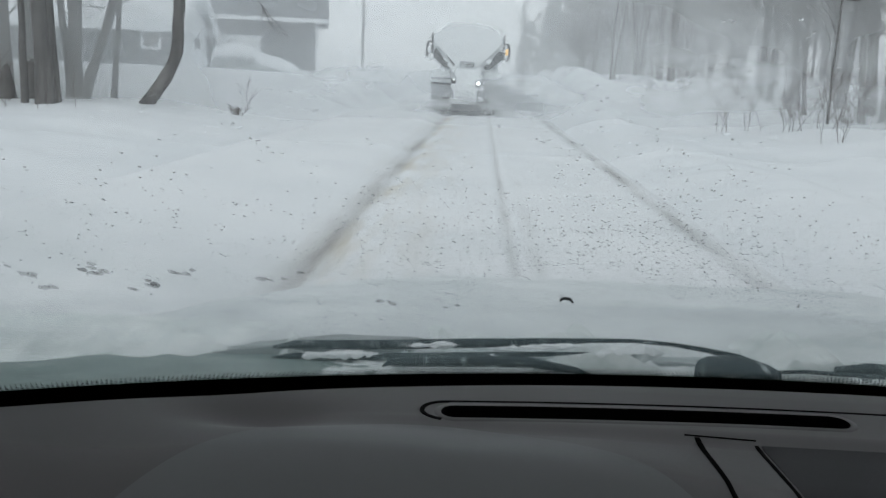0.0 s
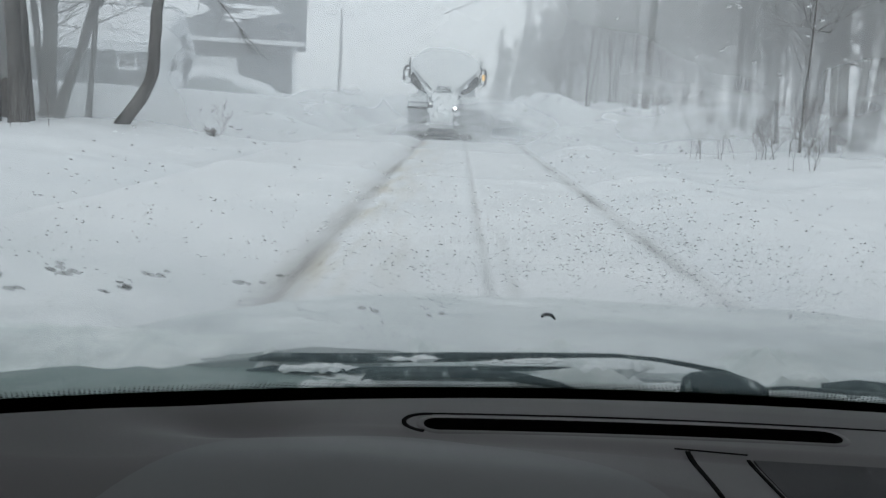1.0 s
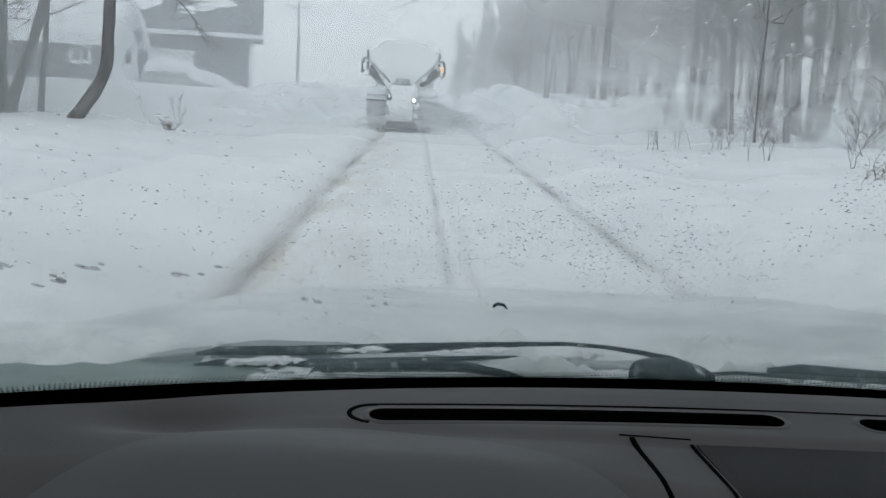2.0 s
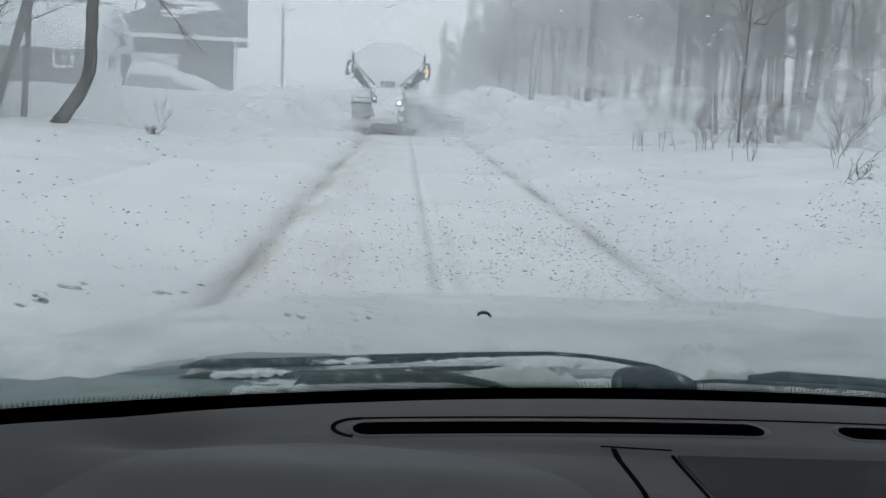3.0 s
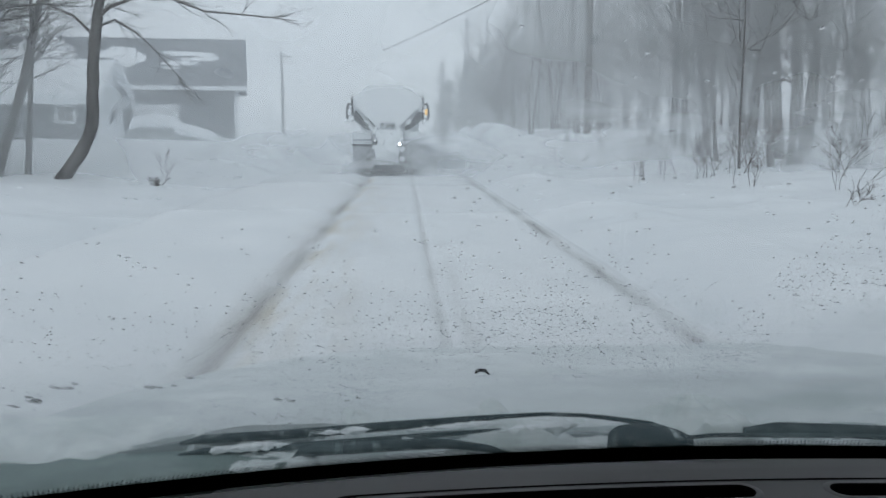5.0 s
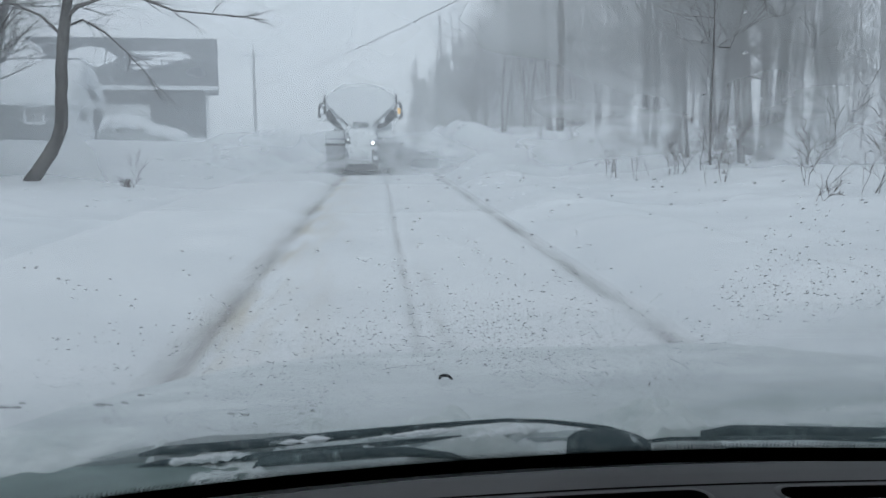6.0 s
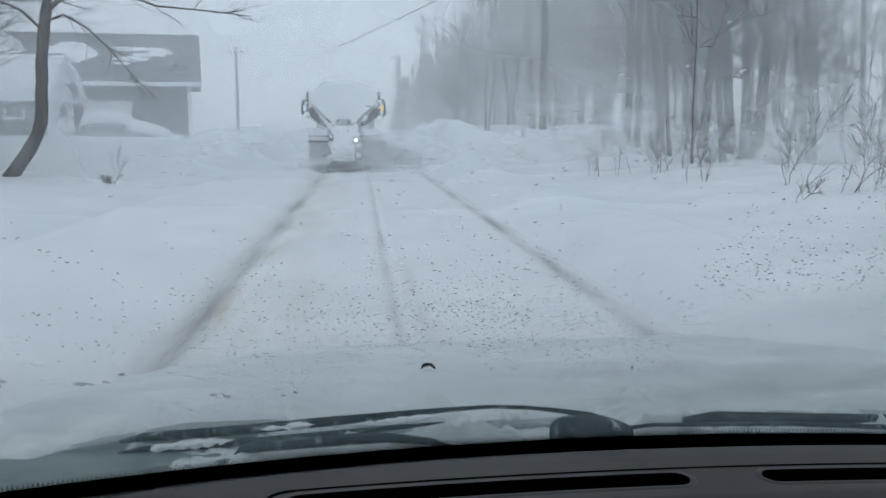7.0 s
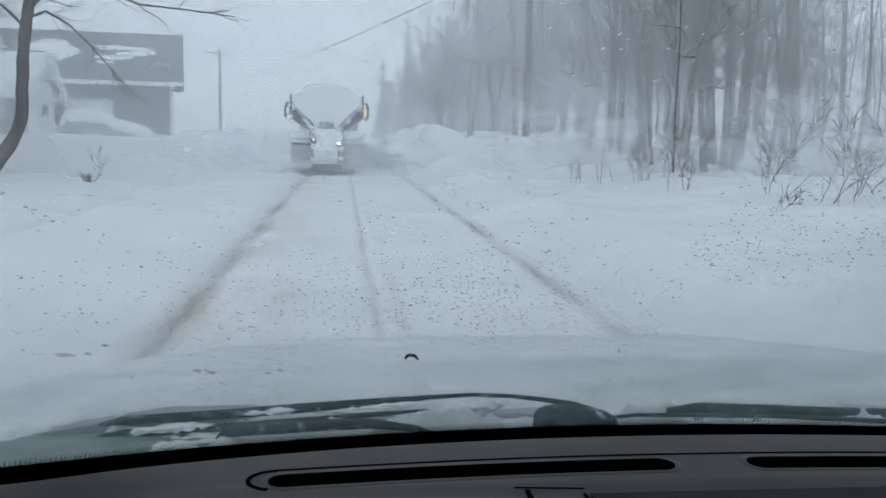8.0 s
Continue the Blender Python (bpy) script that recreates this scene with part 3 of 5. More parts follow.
def barn():
    b = thing("barn", (-14.5, 54, YARD), "large dark grey barn with a snow-patched metal roof", "barn")
    turn = Matrix.Translation((-8.86, 54, 0)) @ Matrix.Rotation(radians(9), 4, "Z")

    def place(shape):
        shape.v = [tuple(turn @ Vector(p)) for p in shape.v]
        return shape

    # own axes: x runs along the front to the corner at 0, y goes back
    w, d, eave, ridge = 13.5, 6.4, 4.24, 6.95
    front = Shape()
    for x0, x1, z0, z1 in ((-w, -6.05, 0, eave), (-6.05, -3.5, 3.12, eave), (-3.5, -0.6, 0, eave)):
        front.box(x0, x1, 0, 0.2, z0, z1)
    part("front_wall", place(front), SIDING, b)
    part("end_wall", place(Shape().prism([(0.2, 0), (d, 0), (d, eave), (d / 2, ridge - 0.15), (0.2, eave)], "x", -0.8, -0.6)), SIDING, b)
    part("back_wall", place(Shape().box(-w, -0.8, d - 0.2, d, 0, eave)), SIDING, b)
    part("far_end_wall", place(Shape().prism([(0.2, 0), (d - 0.2, 0), (d - 0.2, eave), (d / 2, ridge - 0.15), (0.2, eave)], "x", -w, -w + 0.2)), SIDING, b)
    roof = part("roof", place(Shape().prism([(-0.7, eave - 0.2), (d / 2, ridge), (d + 0.7, eave - 0.2), (d + 0.7, eave - 0.38), (d / 2, ridge - 0.2), (-0.7, eave - 0.38)], "x", -w - 0.4, 0.15)), ROOF_METAL, b, "dark metal roof")
    slope = (ridge - eave + 0.2) / (d / 2 + 0.7)
    for i in range(23):
        x = -w - 0.2 + 0.6 * i
        part("roof_seam", place(Shape().prism([(-0.7, eave - 0.196), (d / 2, ridge + 0.004), (d / 2, ridge + 0.05), (-0.7, eave - 0.15)], "x", x, x + 0.05)), ROOF_METAL, roof)
    part("fascia", place(Shape().box(-w - 0.4, 0.15, -0.78, -0.702, eave - 0.40, eave - 0.17)), TRIM, b, "white eave board")
    part("corner_post", place(Shape().box(-0.58, -0.36, -0.05, 0.2, 0, eave - 0.1)), TRIM, b, "white corner post")
    door = part("garage_door", place(Shape().box(-6.03, -3.52, 0.08, 0.16, 0, 3.10)), TRIM, b, "white sectional garage door")
    for z in (0.75, 1.45, 2.15, 2.85):
        part("door_panel", place(Shape().box(-5.97, -3.58, 0.05, 0.076, z - 0.62, z - 0.03, 0.01)), TRIM, door)
    # clinging roof snow in uneven sheets
    for k, (cx, cy, rx, ry) in enumerate(((-10.9, 1.6, 2.4, 1.2), (-7.1, 1.5, 1.5, 0.95), (-3.0, 1.9, 1.5, 0.22), (-2.6, 1.45, 1.1, 0.18), (-3.5, 1.1, 0.9, 0.16), (-2.0, 1.65, 0.7, 0.10), (-4.0, 0.7, 0.5, 0.10))):
        s = Shape()

        def snow(u, t, cx=cx, cy=cy, rx=rx, ry=ry, k=k):
            rr = t * (1 + 0.5 * noise.noise(Vector((math.cos(u) * 1.6, math.sin(u) * 1.6, k * 3.7))) + 0.14 * noise.noise(Vector((math.cos(u) * 5, math.sin(u) * 5, k * 2.1))))
            x, y = cx + math.cos(u) * rx * rr, cy + math.sin(u) * ry * rr
            return x, y, eave - 0.2 + (y + 0.7) * slope + 0.02 + 0.05 * (1 - t * t)

        s.sheet(snow, [2 * math.pi * i / 120 for i in range(121)], [0.001, 0.3, 0.6, 0.85, 1.0])
        part("roof_snow", place(s), SNOW, roof, "patch of clinging snow")
    return b


barn()


def garage():
    gz, y0, y1, x0, x1, eave, ridge = 1.1, 46.0, 50.6, -29.6, -14.6, 3.22, 5.2
    b = thing("garage", (-23, 49, gz), "low dark garage with a thickly snowed gable roof", "garage")
    front = Shape()
    wx0, wx1, wz0, wz1 = -16.38, -15.50, 2.02, 2.82
    for a, c, z0, z1 in ((x0, wx0, 0, eave), (wx1, x1, 0, eave), (wx0, wx1, 0, wz0), (wx0, wx1, wz1, eave)):
        front.box(a, c, y0, y0 + 0.2, z0, z1)
    part("front_wall", front, SIDING_GREY, b)
    part("back_wall", Shape().box(x0, x1 - 0.2, y1 - 0.2, y1, 0, eave), SIDING_GREY, b)
    ym = (y0 + y1) / 2
    part("gable_wall", Shape().prism([(y0 + 0.2, 0), (y1, 0), (y1, eave), (ym, ridge - 0.1), (y0 + 0.2, eave)], "x", x1 - 0.2, x1), TRIM, b, "gable end plastered with blown snow")
    part("far_gable_wall", Shape().prism([(y0 + 0.2, 0), (y1 - 0.2, 0), (y1 - 0.2, eave), (ym, ridge - 0.1), (y0 + 0.2, eave)], "x", x0, x0 + 0.2), SIDING_GREY, b)
    roof = part("roof", Shape().prism([(y0 - 0.45, eave - 0.1), (ym, ridge), (y1 + 0.45, eave - 0.1), (y1 + 0.45, eave - 0.25), (ym, ridge - 0.18), (y0 - 0.45, eave - 0.25)], "x", x0 - 0.3, x1 + 0.3), ROOF_METAL, b)

    def snow(x, y):
        f = 1.04 - math.hypot((y - ym) / (ym - y0 + 0.55), 0.22)
        return x, y, eave - 0.1 + (ridge - eave + 0.1) * f + 0.32 + 0.10 * bumpy(x, y, 0.5, 4) - 0.2 * smooth_step(0.2, 0.0, f)

    s = Shape().solid_sheet(snow, [x0 - 0.5 + (x1 - x0 + 1.0) * i / 30 for i in range(31)], [y0 - 0.5 + (y1 - y0 + 1.0) * i / 24 for i in range(25)], (0, 0, -0.50))
    part("roof_snow", s, SNOW, roof, "thick even blanket of snow")
    win = part("window", Shape().box(wx0 + 0.08, wx1 - 0.08, y0 + 0.07, y0 + 0.1, wz0 + 0.08, wz1 - 0.08), PANE_DARK, b, "small white-framed window")
    for a, c, z0, z1 in ((wx0 - 0.06, wx0 + 0.08, wz0 - 0.06, wz1 + 0.06), (wx1 - 0.08, wx1 + 0.06, wz0 - 0.06, wz1 + 0.06)):
        part("frame_post", Shape().box(a, c, y0 - 0.05, y0 + 0.12, z0, z1), TRIM, win)
    for z0, z1 in ((wz0 - 0.06, wz0 + 0.08), (wz1 - 0.08, wz1 + 0.06)):
        part("frame_rail", Shape().box(wx0 + 0.082, wx1 - 0.082, y0 - 0.048, y0 + 0.12, z0, z1), TRIM, win)
    part("muntin", Shape().box((wx0 + wx1) / 2 - 0.025, (wx0 + wx1) / 2 + 0.025, y0 + 0.02, y0 + 0.065, wz0 + 0.084, wz1 - 0.084), TRIM, win)
    part("muntin", Shape().box(wx0 + 0.084, wx1 - 0.084, y0 + 0.022, y0 + 0.063, (wz0 + wz1) / 2 - 0.02, (wz0 + wz1) / 2 + 0.02), TRIM, win)
    # blown-in gable end: a louvred vent, a snow-laden ledge and a side door
    part("gable_vent", Shape().prism([(47.35, 3.55), (47.95, 3.55), (47.75, 4.35)], "x", x1 + 0.002, x1 + 0.03), SIDING_GREY, b, "dark vent half hidden by snow", smooth=False)
    part("ledge", Shape().box(x1 + 0.002, x1 + 0.22, y0 + 0.3, y1 - 0.3, 2.86, 2.98, 0.03), SNOW, b, "ledge loaded with snow")
    door = part("side_door", Shape().box(x1 + 0.002, x1 + 0.05, 48.3, 49.3, 0.5, 2.62), SIDING_GREY, b, "grey side door crusted with snow")
    for y_ in (48.22, 49.3):
        part("door_post", Shape().box(x1 + 0.002, x1 + 0.08, y_, y_ + 0.08, 0.5, 2.7), TRIM, door)
    part("gable_snow", Shape().solid_sheet(lambda u, w: (x1 + 0.06 + 0.22 * max(0.0, bumpy(u * 3, w * 3, 1.0, 44) + 0.3) * (1 - w), y0 + 0.2 + 4.2 * u, 1.0 + 1.3 * w * (0.5 + 0.5 * bumpy(u * 4, 0, 1, 45) + 0.3)), [i / 30 for i in range(31)], [i / 8 for i in range(9)], (-0.05, 0, 0)), SNOW, b, "snow drifted up the gable end")
    return b


garage()


def snowed_car():
    """A car under snow, side on to the road."""
    x0, length, y0, width, z0 = -12.3, 3.75, 43.2, 1.75, 0.66
    c = thing("parked_car", (x0 + length / 2, y0 + width / 2, z0), "parked car buried under thick white snow", "car")
    prof = [(0, 0.65), (0.04, 1.10), (0.14, 1.38), (0.45, 1.50), (1.1, 1.52), (1.75, 1.40), (2.35, 1.10), (3.1, 0.92), (3.6, 0.74), (3.75, 0.5)]

    def top(x):
        for (a, za), (b, zb) in zip(prof, prof[1:]):
            if a <= x <= b:
                return za + (zb - za) * (x - a) / (b - a)
        return prof[-1][1]

    body = Shape()
    xs_, n = [length * i / 40 for i in range(41)], 12

    def skin(x, w):
        a = math.pi * w
        h = top(x)
        yy = 0.5 - 0.5 * math.copysign(abs(math.cos(a)) ** 0.35, math.cos(a)) * (1 - 0.10 * smooth_step(0.8, 1.5, h * math.sin(a)))
        return x0 + x, y0 + yy * width, z0 + 0.15 + (h - 0.15) * math.sin(a) ** 0.45

    body.sheet(skin, xs_, [0.001 + 0.998 * i / n for i in range(n + 1)])
    part("body", body, CAR_PAINT, c, "snow-dusted grey-blue car body")
    snow = Shape()

    def cover(x, w):
        y = w * width
        edge = max(0.0, 1 - abs(2 * w - 1) ** 4)
        return x0 + x, y0 + y, z0 + top(x) * (0.86 + 0.14 * edge ** 0.5) + 0.05 + 0.12 * edge + 0.04 * bumpy(x, y, 1.6, 5)

    snow.solid_sheet(cover, xs_, [-0.03 + 1.06 * i / 14 for i in range(15)], (0, 0, -0.24))
    part("snow_cover", snow, SNOW, c, "rounded blanket of snow")
    for a, b_ in ((0.5, 1.05), (1.13, 1.75)):
        part("side_window", Shape().prism([(x0 + a, z0 + 0.95), (x0 + b_, z0 + 0.95), (x0 + b_ - 0.12, z0 + 1.10), (x0 + a + 0.08, z0 + 1.10)], "y", y0 - 0.075, y0 - 0.02), TRUCK_GREY, c, "frosted side window rimmed with snow", smooth=False)
    part("wing_mirror", Shape().box(x0 + 1.86, x0 + 2.04, y0 - 0.20, y0 - 0.04, z0 + 0.93, z0 + 1.06, 0.03), BLACK, c, "dark wing mirror")
    for x in (0.65, 3.05):
        w = part("wheel", Shape().tube([(x0 + x, y0 - 0.02, z0 + 0.33), (x0 + x, y0 + 0.2, z0 + 0.33)], [0.32, 0.32], 20), TYRE, c)
        part("rim", Shape().tube([(x0 + x, y0 - 0.035, z0 + 0.33), (x0 + x, y0 - 0.021, z0 + 0.33)], [0.17, 0.2], 16), TRUCK_GREY, w)
    return c


snowed_car()


def utility_pole(name, x, y, top, arm, label):
    z = ground_z(x, y)
    p = thing(name, (x, y, z), label, "utility pole", "utility poles")
    part("pole", Shape().tube([(x, y, z - 0.6), (x + 0.03, y, z + top * 0.5), (x, y, z + top)], [0.16, 0.14, 0.11], 12), WOOD_POLE, p)
    if arm:
        part("crossarm", Shape().box(x - 1.1, x + 1.1, y - 0.17, y - 0.06, z + top - 0.55, z + top - 0.43, 0.01), WOOD_POLE, p)
        for dx in (-1.0, -0.45, 0.45, 1.0):
            part("insulator", Shape().tube([(x + dx, y - 0.115, z + top - 0.43), (x + dx, y - 0.115, z + top - 0.36), (x + dx, y - 0.115, z + top - 0.25)], [0.03, 0.055, 0.03], 8), TRUCK_GREY, p)
        for s in (-1, 1):
            part("brace", Shape().tube([(x, y - 0.15, z + top - 1.2), (x + s * 0.7, y - 0.18, z + top - 0.52)], [0.02, 0.02], 6), TRUCK_GREY, p)
    part("cable_clamp", Shape().box(x - 0.12, x + 0.4, y - 0.24, y - 0.1, 5.3, 5.5, 0.02), TRUCK_DARK, p)
    return p


utility_pole("utility_pole", -10.65, 85, 8.7 - ground_z(-10.65, 85), True, "far wooden utility pole with a crossarm")
utility_pole("utility_pole", 7.7, 40, 9.2, False, "dark weathered wooden utility pole behind the snowbank")


def cable(name, a, b, sag, r=0.03):
    a, b = Vector(a), Vector(b)
    pts = [a.lerp(b, i / 24) - Vector((0, 0, 4 * sag * (i / 24) * (1 - i / 24))) for i in range(25)]
    single(name, Shape().tube(pts, r, 6), CABLE, "black overhead cable slung between two poles", "cable", "overhead cables")


cable("overhead_cable", (-10.45, 84.8, 5.5), (7.55, 39.9, 9.0), 0.5)


# ---- weeds and saplings poking out of the snow ----
def shrub(seed, x, y, stems, h, spread_, label, material=BRUSH):
    r, s = random.Random(seed), Shape()
    z = ground_z(x, y) - 0.06
    for i in range(stems + 1):
        p = Vector((x + r.uniform(-1, 1) * spread_, y + r.uniform(-1, 1) * spread_ * 0.5, z))
        d = Vector((r.uniform(-0.3, 0.3), r.uniform(-0.3, 0.3), 1)).normalized()
        limb(s, r, p, d, h * r.uniform(0.45, 1.1), 0.003 + 0.003 * h, 2 if i % 3 == 0 else 1, 4)
    single("shrub", s, material, label, "shrub", "roadside shrubs")


shrub(1, -6.3, 24.5, 9, 0.32, 0.16, "dry brown weed clump poking through the snow")
shrub(2, -6.9, 26.5, 2, 0.7, 0.4, "thin dead stalks standing in the snow")
for k, (x, y, n, h, w) in enumerate(((7.9, 23, 5, 2.0, 0.7), (6.6, 24, 8, 1.6, 0.9), (9.0, 20, 2, 1.6, 0.5), (10.1, 17.2, 4, 1.8, 0.7),
                                     (5.8, 30, 7, 1.4, 1.0), (8.6, 15.5, 4, 1.5, 0.5), (7.3, 20, 4, 1.4, 0.3), (6.7, 14, 1, 0.7, 0.1), (-9.6, 20, 5, 1.6, 0.9), (-12.2, 23, 6, 1.8, 1.2))):
    shrub(20 + k, x, y, n, h, w, "bare reddish saplings rising from the snowbank")


shrub(40, 8.2, 17.5, 1, 1.3, 0.2, "thin dark sapling leaning out over the verge", TWIG)


# ---- the plough truck ----
def plough_truck():
    cx, y0 = -0.55, 33.0
    t = thing("plough_truck", (cx, y0 + 4, 0), "white snow-caked plough and salt truck driving on the road", "truck")

    def X(v):
        return cx + v

    # chassis and body
    part("chassis", Shape().box(X(-0.45), X(0.45), y0 + 0.35, y0 + 7.5, 0.75, 1.0, 0.02), TRUCK_DARK, t)
    part("cab", Shape().box(X(-1.15), X(1.15), y0 + 5.6, y0 + 7.6, 1.0, 2.75, 0.12), TRUCK_WHITE, t)
    part("engine_hood", Shape().box(X(-0.95), X(0.95), y0 + 7.6, y0 + 8.9, 0.9, 1.75, 0.12), TRUCK_WHITE, t)
    # V-shaped hopper: dark slanted sides under the heaped load
    side_out = [(-1.22, 2.60), (-1.18, 2.62), (-0.42, 1.62), (-0.50, 1.52), (-0.80, 1.58), (-1.22, 1.95)]
    for s in (-1, 1):
        o = [(X(s * a), z) for a, z in side_out]
        part("hopper_side", Shape().prism(o if s > 0 else o[::-1], "y", y0 + 0.45, y0 + 5.2), TRUCK_WHITE, t, "dark slanted hopper side")
        o = [(X(s * a), z) for a, z in ((-1.19, 2.38), (-0.86, 1.98), (-0.55, 1.66), (-0.62, 1.57), (-0.86, 1.66), (-1.19, 1.95))]
        part("side_brace", Shape().prism(o if s > 0 else o[::-1], "y", y0 + 0.36, y0 + 0.445), TRUCK_DARK, t, "dark triangular end brace")
        part("corner_post", Shape().box(X(s * 1.235 - 0.03), X(s * 1.235 + 0.03), y0 + 0.3, y0 + 0.40, 1.9, 2.78, 0.01), TRUCK_DARK, t, "dark upright stake")
        fl = part("lamp_bracket", Shape().tube([(X(s * 1.26), y0 + 0.35, 2.46), (X(s * 1.36), y0 + 0.33, 2.48), (X(s * 1.40), y0 + 0.32, 2.35), (X(s * 1.41), y0 + 0.32, 2.02), (X(s * 1.34), y0 + 0.33, 1.9)], [0.03, 0.045, 0.05, 0.045, 0.03], 8), TRUCK_DARK, t, "curved dark lamp bracket")
        part("marker_lamp", Shape().box(X(s * 1.33) - 0.05, X(s * 1.33) + 0.05, y0 + 0.22, y0 + 0.29, 2.1, 2.3, 0.015), TRUCK_WHITE if s < 0 else AMBER, fl, "snow-crusted marker lamp" if s < 0 else "amber warning lamp")
        part("fender", Shape().box(X(s * 0.90) - 0.34, X(s * 0.90) + 0.34, y0 + 0.5, y0 + 2.2, 1.1, 1.52, 0.05), TRUCK_WHITE, t, "snow-caked side locker")
        part("side_rail", Shape().box(X(s * 0.90) - 0.36, X(s * 0.90) + 0.36, y0 + 0.44, y0 + 0.495, 1.22, 1.27), TRUCK_GREY, t)
        flap = part("mud_flap", Shape().box(X(s * 0.88) - 0.35, X(s * 0.88) + 0.33, y0 + 0.52, y0 + 0.55, 0.22, 1.09, 0.01), TRUCK_GREY, t, "grimy grey mud flap")
        part("flap_bar", Shape().box(X(s * 0.88) - 0.37, X(s * 0.88) + 0.35, y0 + 0.50, y0 + 0.516, 1.02, 1.09), TRUCK_DARK, flap)
        for yy in (1.15, 2.45, 6.9):
            w = Shape()
            for xx in ((0.66, 0.90), (0.93, 1.17)) if yy < 5 else ((0.85, 1.12),):
                w.tube([(X(s * xx[0]), y0 + yy, 0.52), (X(s * (xx[0] + 0.03)), y0 + yy, 0.52), (X(s * (xx[1] - 0.03)), y0 + yy, 0.52), (X(s * xx[1]), y0 + yy, 0.52)], [0.46, 0.51, 0.51, 0.46], 24)
            wheel = part("wheel", w, TYRE, t)
            part("rim", Shape().tube([(X(s * 1.14), y0 + yy, 0.52), (X(s * 1.18), y0 + yy, 0.52)], [0.28, 0.2], 16), TRUCK_GREY, wheel)
    # heaped load, rounded and running the length of the hopper
    load = Shape()

    def heap(a, w):
        c = math.cos(math.pi * a)
        top = 2.62 + 0.56 * (1 - abs(c) ** 3.2) * (1 + 0.06 * c) * (0.8 + 0.2 * math.sin(math.pi * min(1, w * 1.2 + 0.3)))
        end = smooth_step(0, 0.12, w)
        return X(-1.17 * c), y0 + 0.30 + 4.9 * w, top + 0.05 * bumpy(c * 2, w * 4, 1.3, 9) - 0.18 * (1 - end)

    load.solid_sheet(heap, [i / 24 for i in range(25)], [0, 0.02, 0.06, 0.12, 0.2, 0.35, 0.5, 0.65, 0.8, 0.9, 1.0], (0, 0, -0.25))
    part("load", load, HEAP, t, "heaped snow-white load")
    part("hopper_end", Shape().prism([(X(-1.17), 2.70), (X(-0.95), 2.86), (X(-0.5), 3.0), (X(0), 3.05), (X(0.5), 3.0), (X(0.95), 2.86), (X(1.17), 2.70), (X(1.13), 2.42), (X(0.55), 1.86), (X(0.36), 1.66), (X(-0.36), 1.66), (X(-0.55), 1.86), (X(-1.12), 2.42)], "y", y0 + 0.22, y0 + 0.355), HEAP, t, "rear hopper plate plastered with snow", smooth=False)
    # tail box with the conveyor, its lamps and the spinner
    chute = part("conveyor_box", Shape().prism([(X(-0.42), 1.60), (X(0.42), 1.60), (X(0.40), 1.2), (X(0.36), 0.36), (X(-0.36), 0.36), (X(-0.44), 0.8), (X(-0.40), 1.2)], "y", y0 + 0.0, y0 + 0.34), CLUMP, t, "snow-plastered conveyor box", smooth=False)
    part("grille_plate", Shape().box(X(-0.26), X(0.26), y0 - 0.02, y0 + 0.24, 1.62, 1.84, 0.02), TRUCK_GREY, chute)
    for z in (1.66, 1.72, 1.78):
        part("grille_slat", Shape().box(X(-0.24), X(0.24), y0 - 0.045, y0 - 0.021, z, z + 0.025), TRUCK_DARK, chute)
    for k, (dx, z, m, lab) in enumerate(((-0.44, 1.215, LAMP_DIM, "small dim work lamp"), (0.41, 1.11, LAMP, "bright white work lamp"))):
        box = part("lamp_housing", Shape().box(X(dx) - 0.085, X(dx) + 0.085, y0 - 0.08, y0 + 0.1, z - 0.13, z + 0.11, 0.02), TRUCK_DARK, chute)
        part("lamp_lens", Shape().tube([(X(dx), y0 - 0.11, z), (X(dx), y0 - 0.082, z)], [0.026 + 0.026 * k, 0.032 + 0.026 * k], 14), m, box, lab)
    for s in (-1, 1):
        part("side_channel", Shape().box(X(s * 0.48) - 0.06, X(s * 0.48) + 0.06, y0 + 0.02, y0 + 0.3, 0.52, 1.5, 0.015), TRUCK_GREY, chute)
    spin = part("spinner", Shape().tube([(X(0), y0 - 0.05, 0.12), (X(0), y0 - 0.05, 0.2), (X(0), y0 - 0.05, 0.40)], [0.55, 0.62, 0.5], 28), TRUCK_DARK, t, "dark round salt spinner")
    part("spinner_shaft", Shape().tube([(X(0), y0 + 0.1, 0.40), (X(0), y0 + 0.1, 0.7)], [0.06, 0.06], 10), TRUCK_DARK, spin)
    # snow crusted on ledges, braces and the conveyor box
    r, crust = random.Random(4), Shape()
    for i in range(110):
        k = (0, 1, 3, 0, 1, 3, 2, 0, 1, 4)[i % 10]
        sgn = -1 if r.random() < 0.5 else 1
        if k == 0:
            x, y, z = r.uniform(-0.42, 0.42), -0.01, r.uniform(0.4, 1.6)
        elif k == 1:
            x, y, z = sgn * r.uniform(0.36, 0.52), 0.0, r.uniform(0.5, 1.65)
        elif k == 2:
            u = r.random()
            x, y, z = sgn * (0.5 + 0.7 * u), 0.33, 1.62 + 0.75 * u
        elif k == 3:
            x, y, z = sgn * r.uniform(0.6, 1.22), 0.5, 1.5
        else:
            x, y, z = sgn * r.uniform(1.2, 1.42), 0.3, r.uniform(1.85, 2.5)
        bm = bmesh.new()
        bmesh.ops.create_icosphere(bm, subdivisions=1, radius=1)
        for p in bm.verts:
            p.co = p.co * (1 + 0.5 * noise.noise(p.co * 1.7 + Vector((i * 1.9, 0, 0))))
        q = r.uniform(0.02, 0.075)
        crust.add(bm, Matrix.Translation((X(x), y0 + y, z)) @ Matrix.Diagonal((q * r.uniform(0.8, 1.6), q * 0.7, q * r.uniform(0.7, 1.5), 1)))
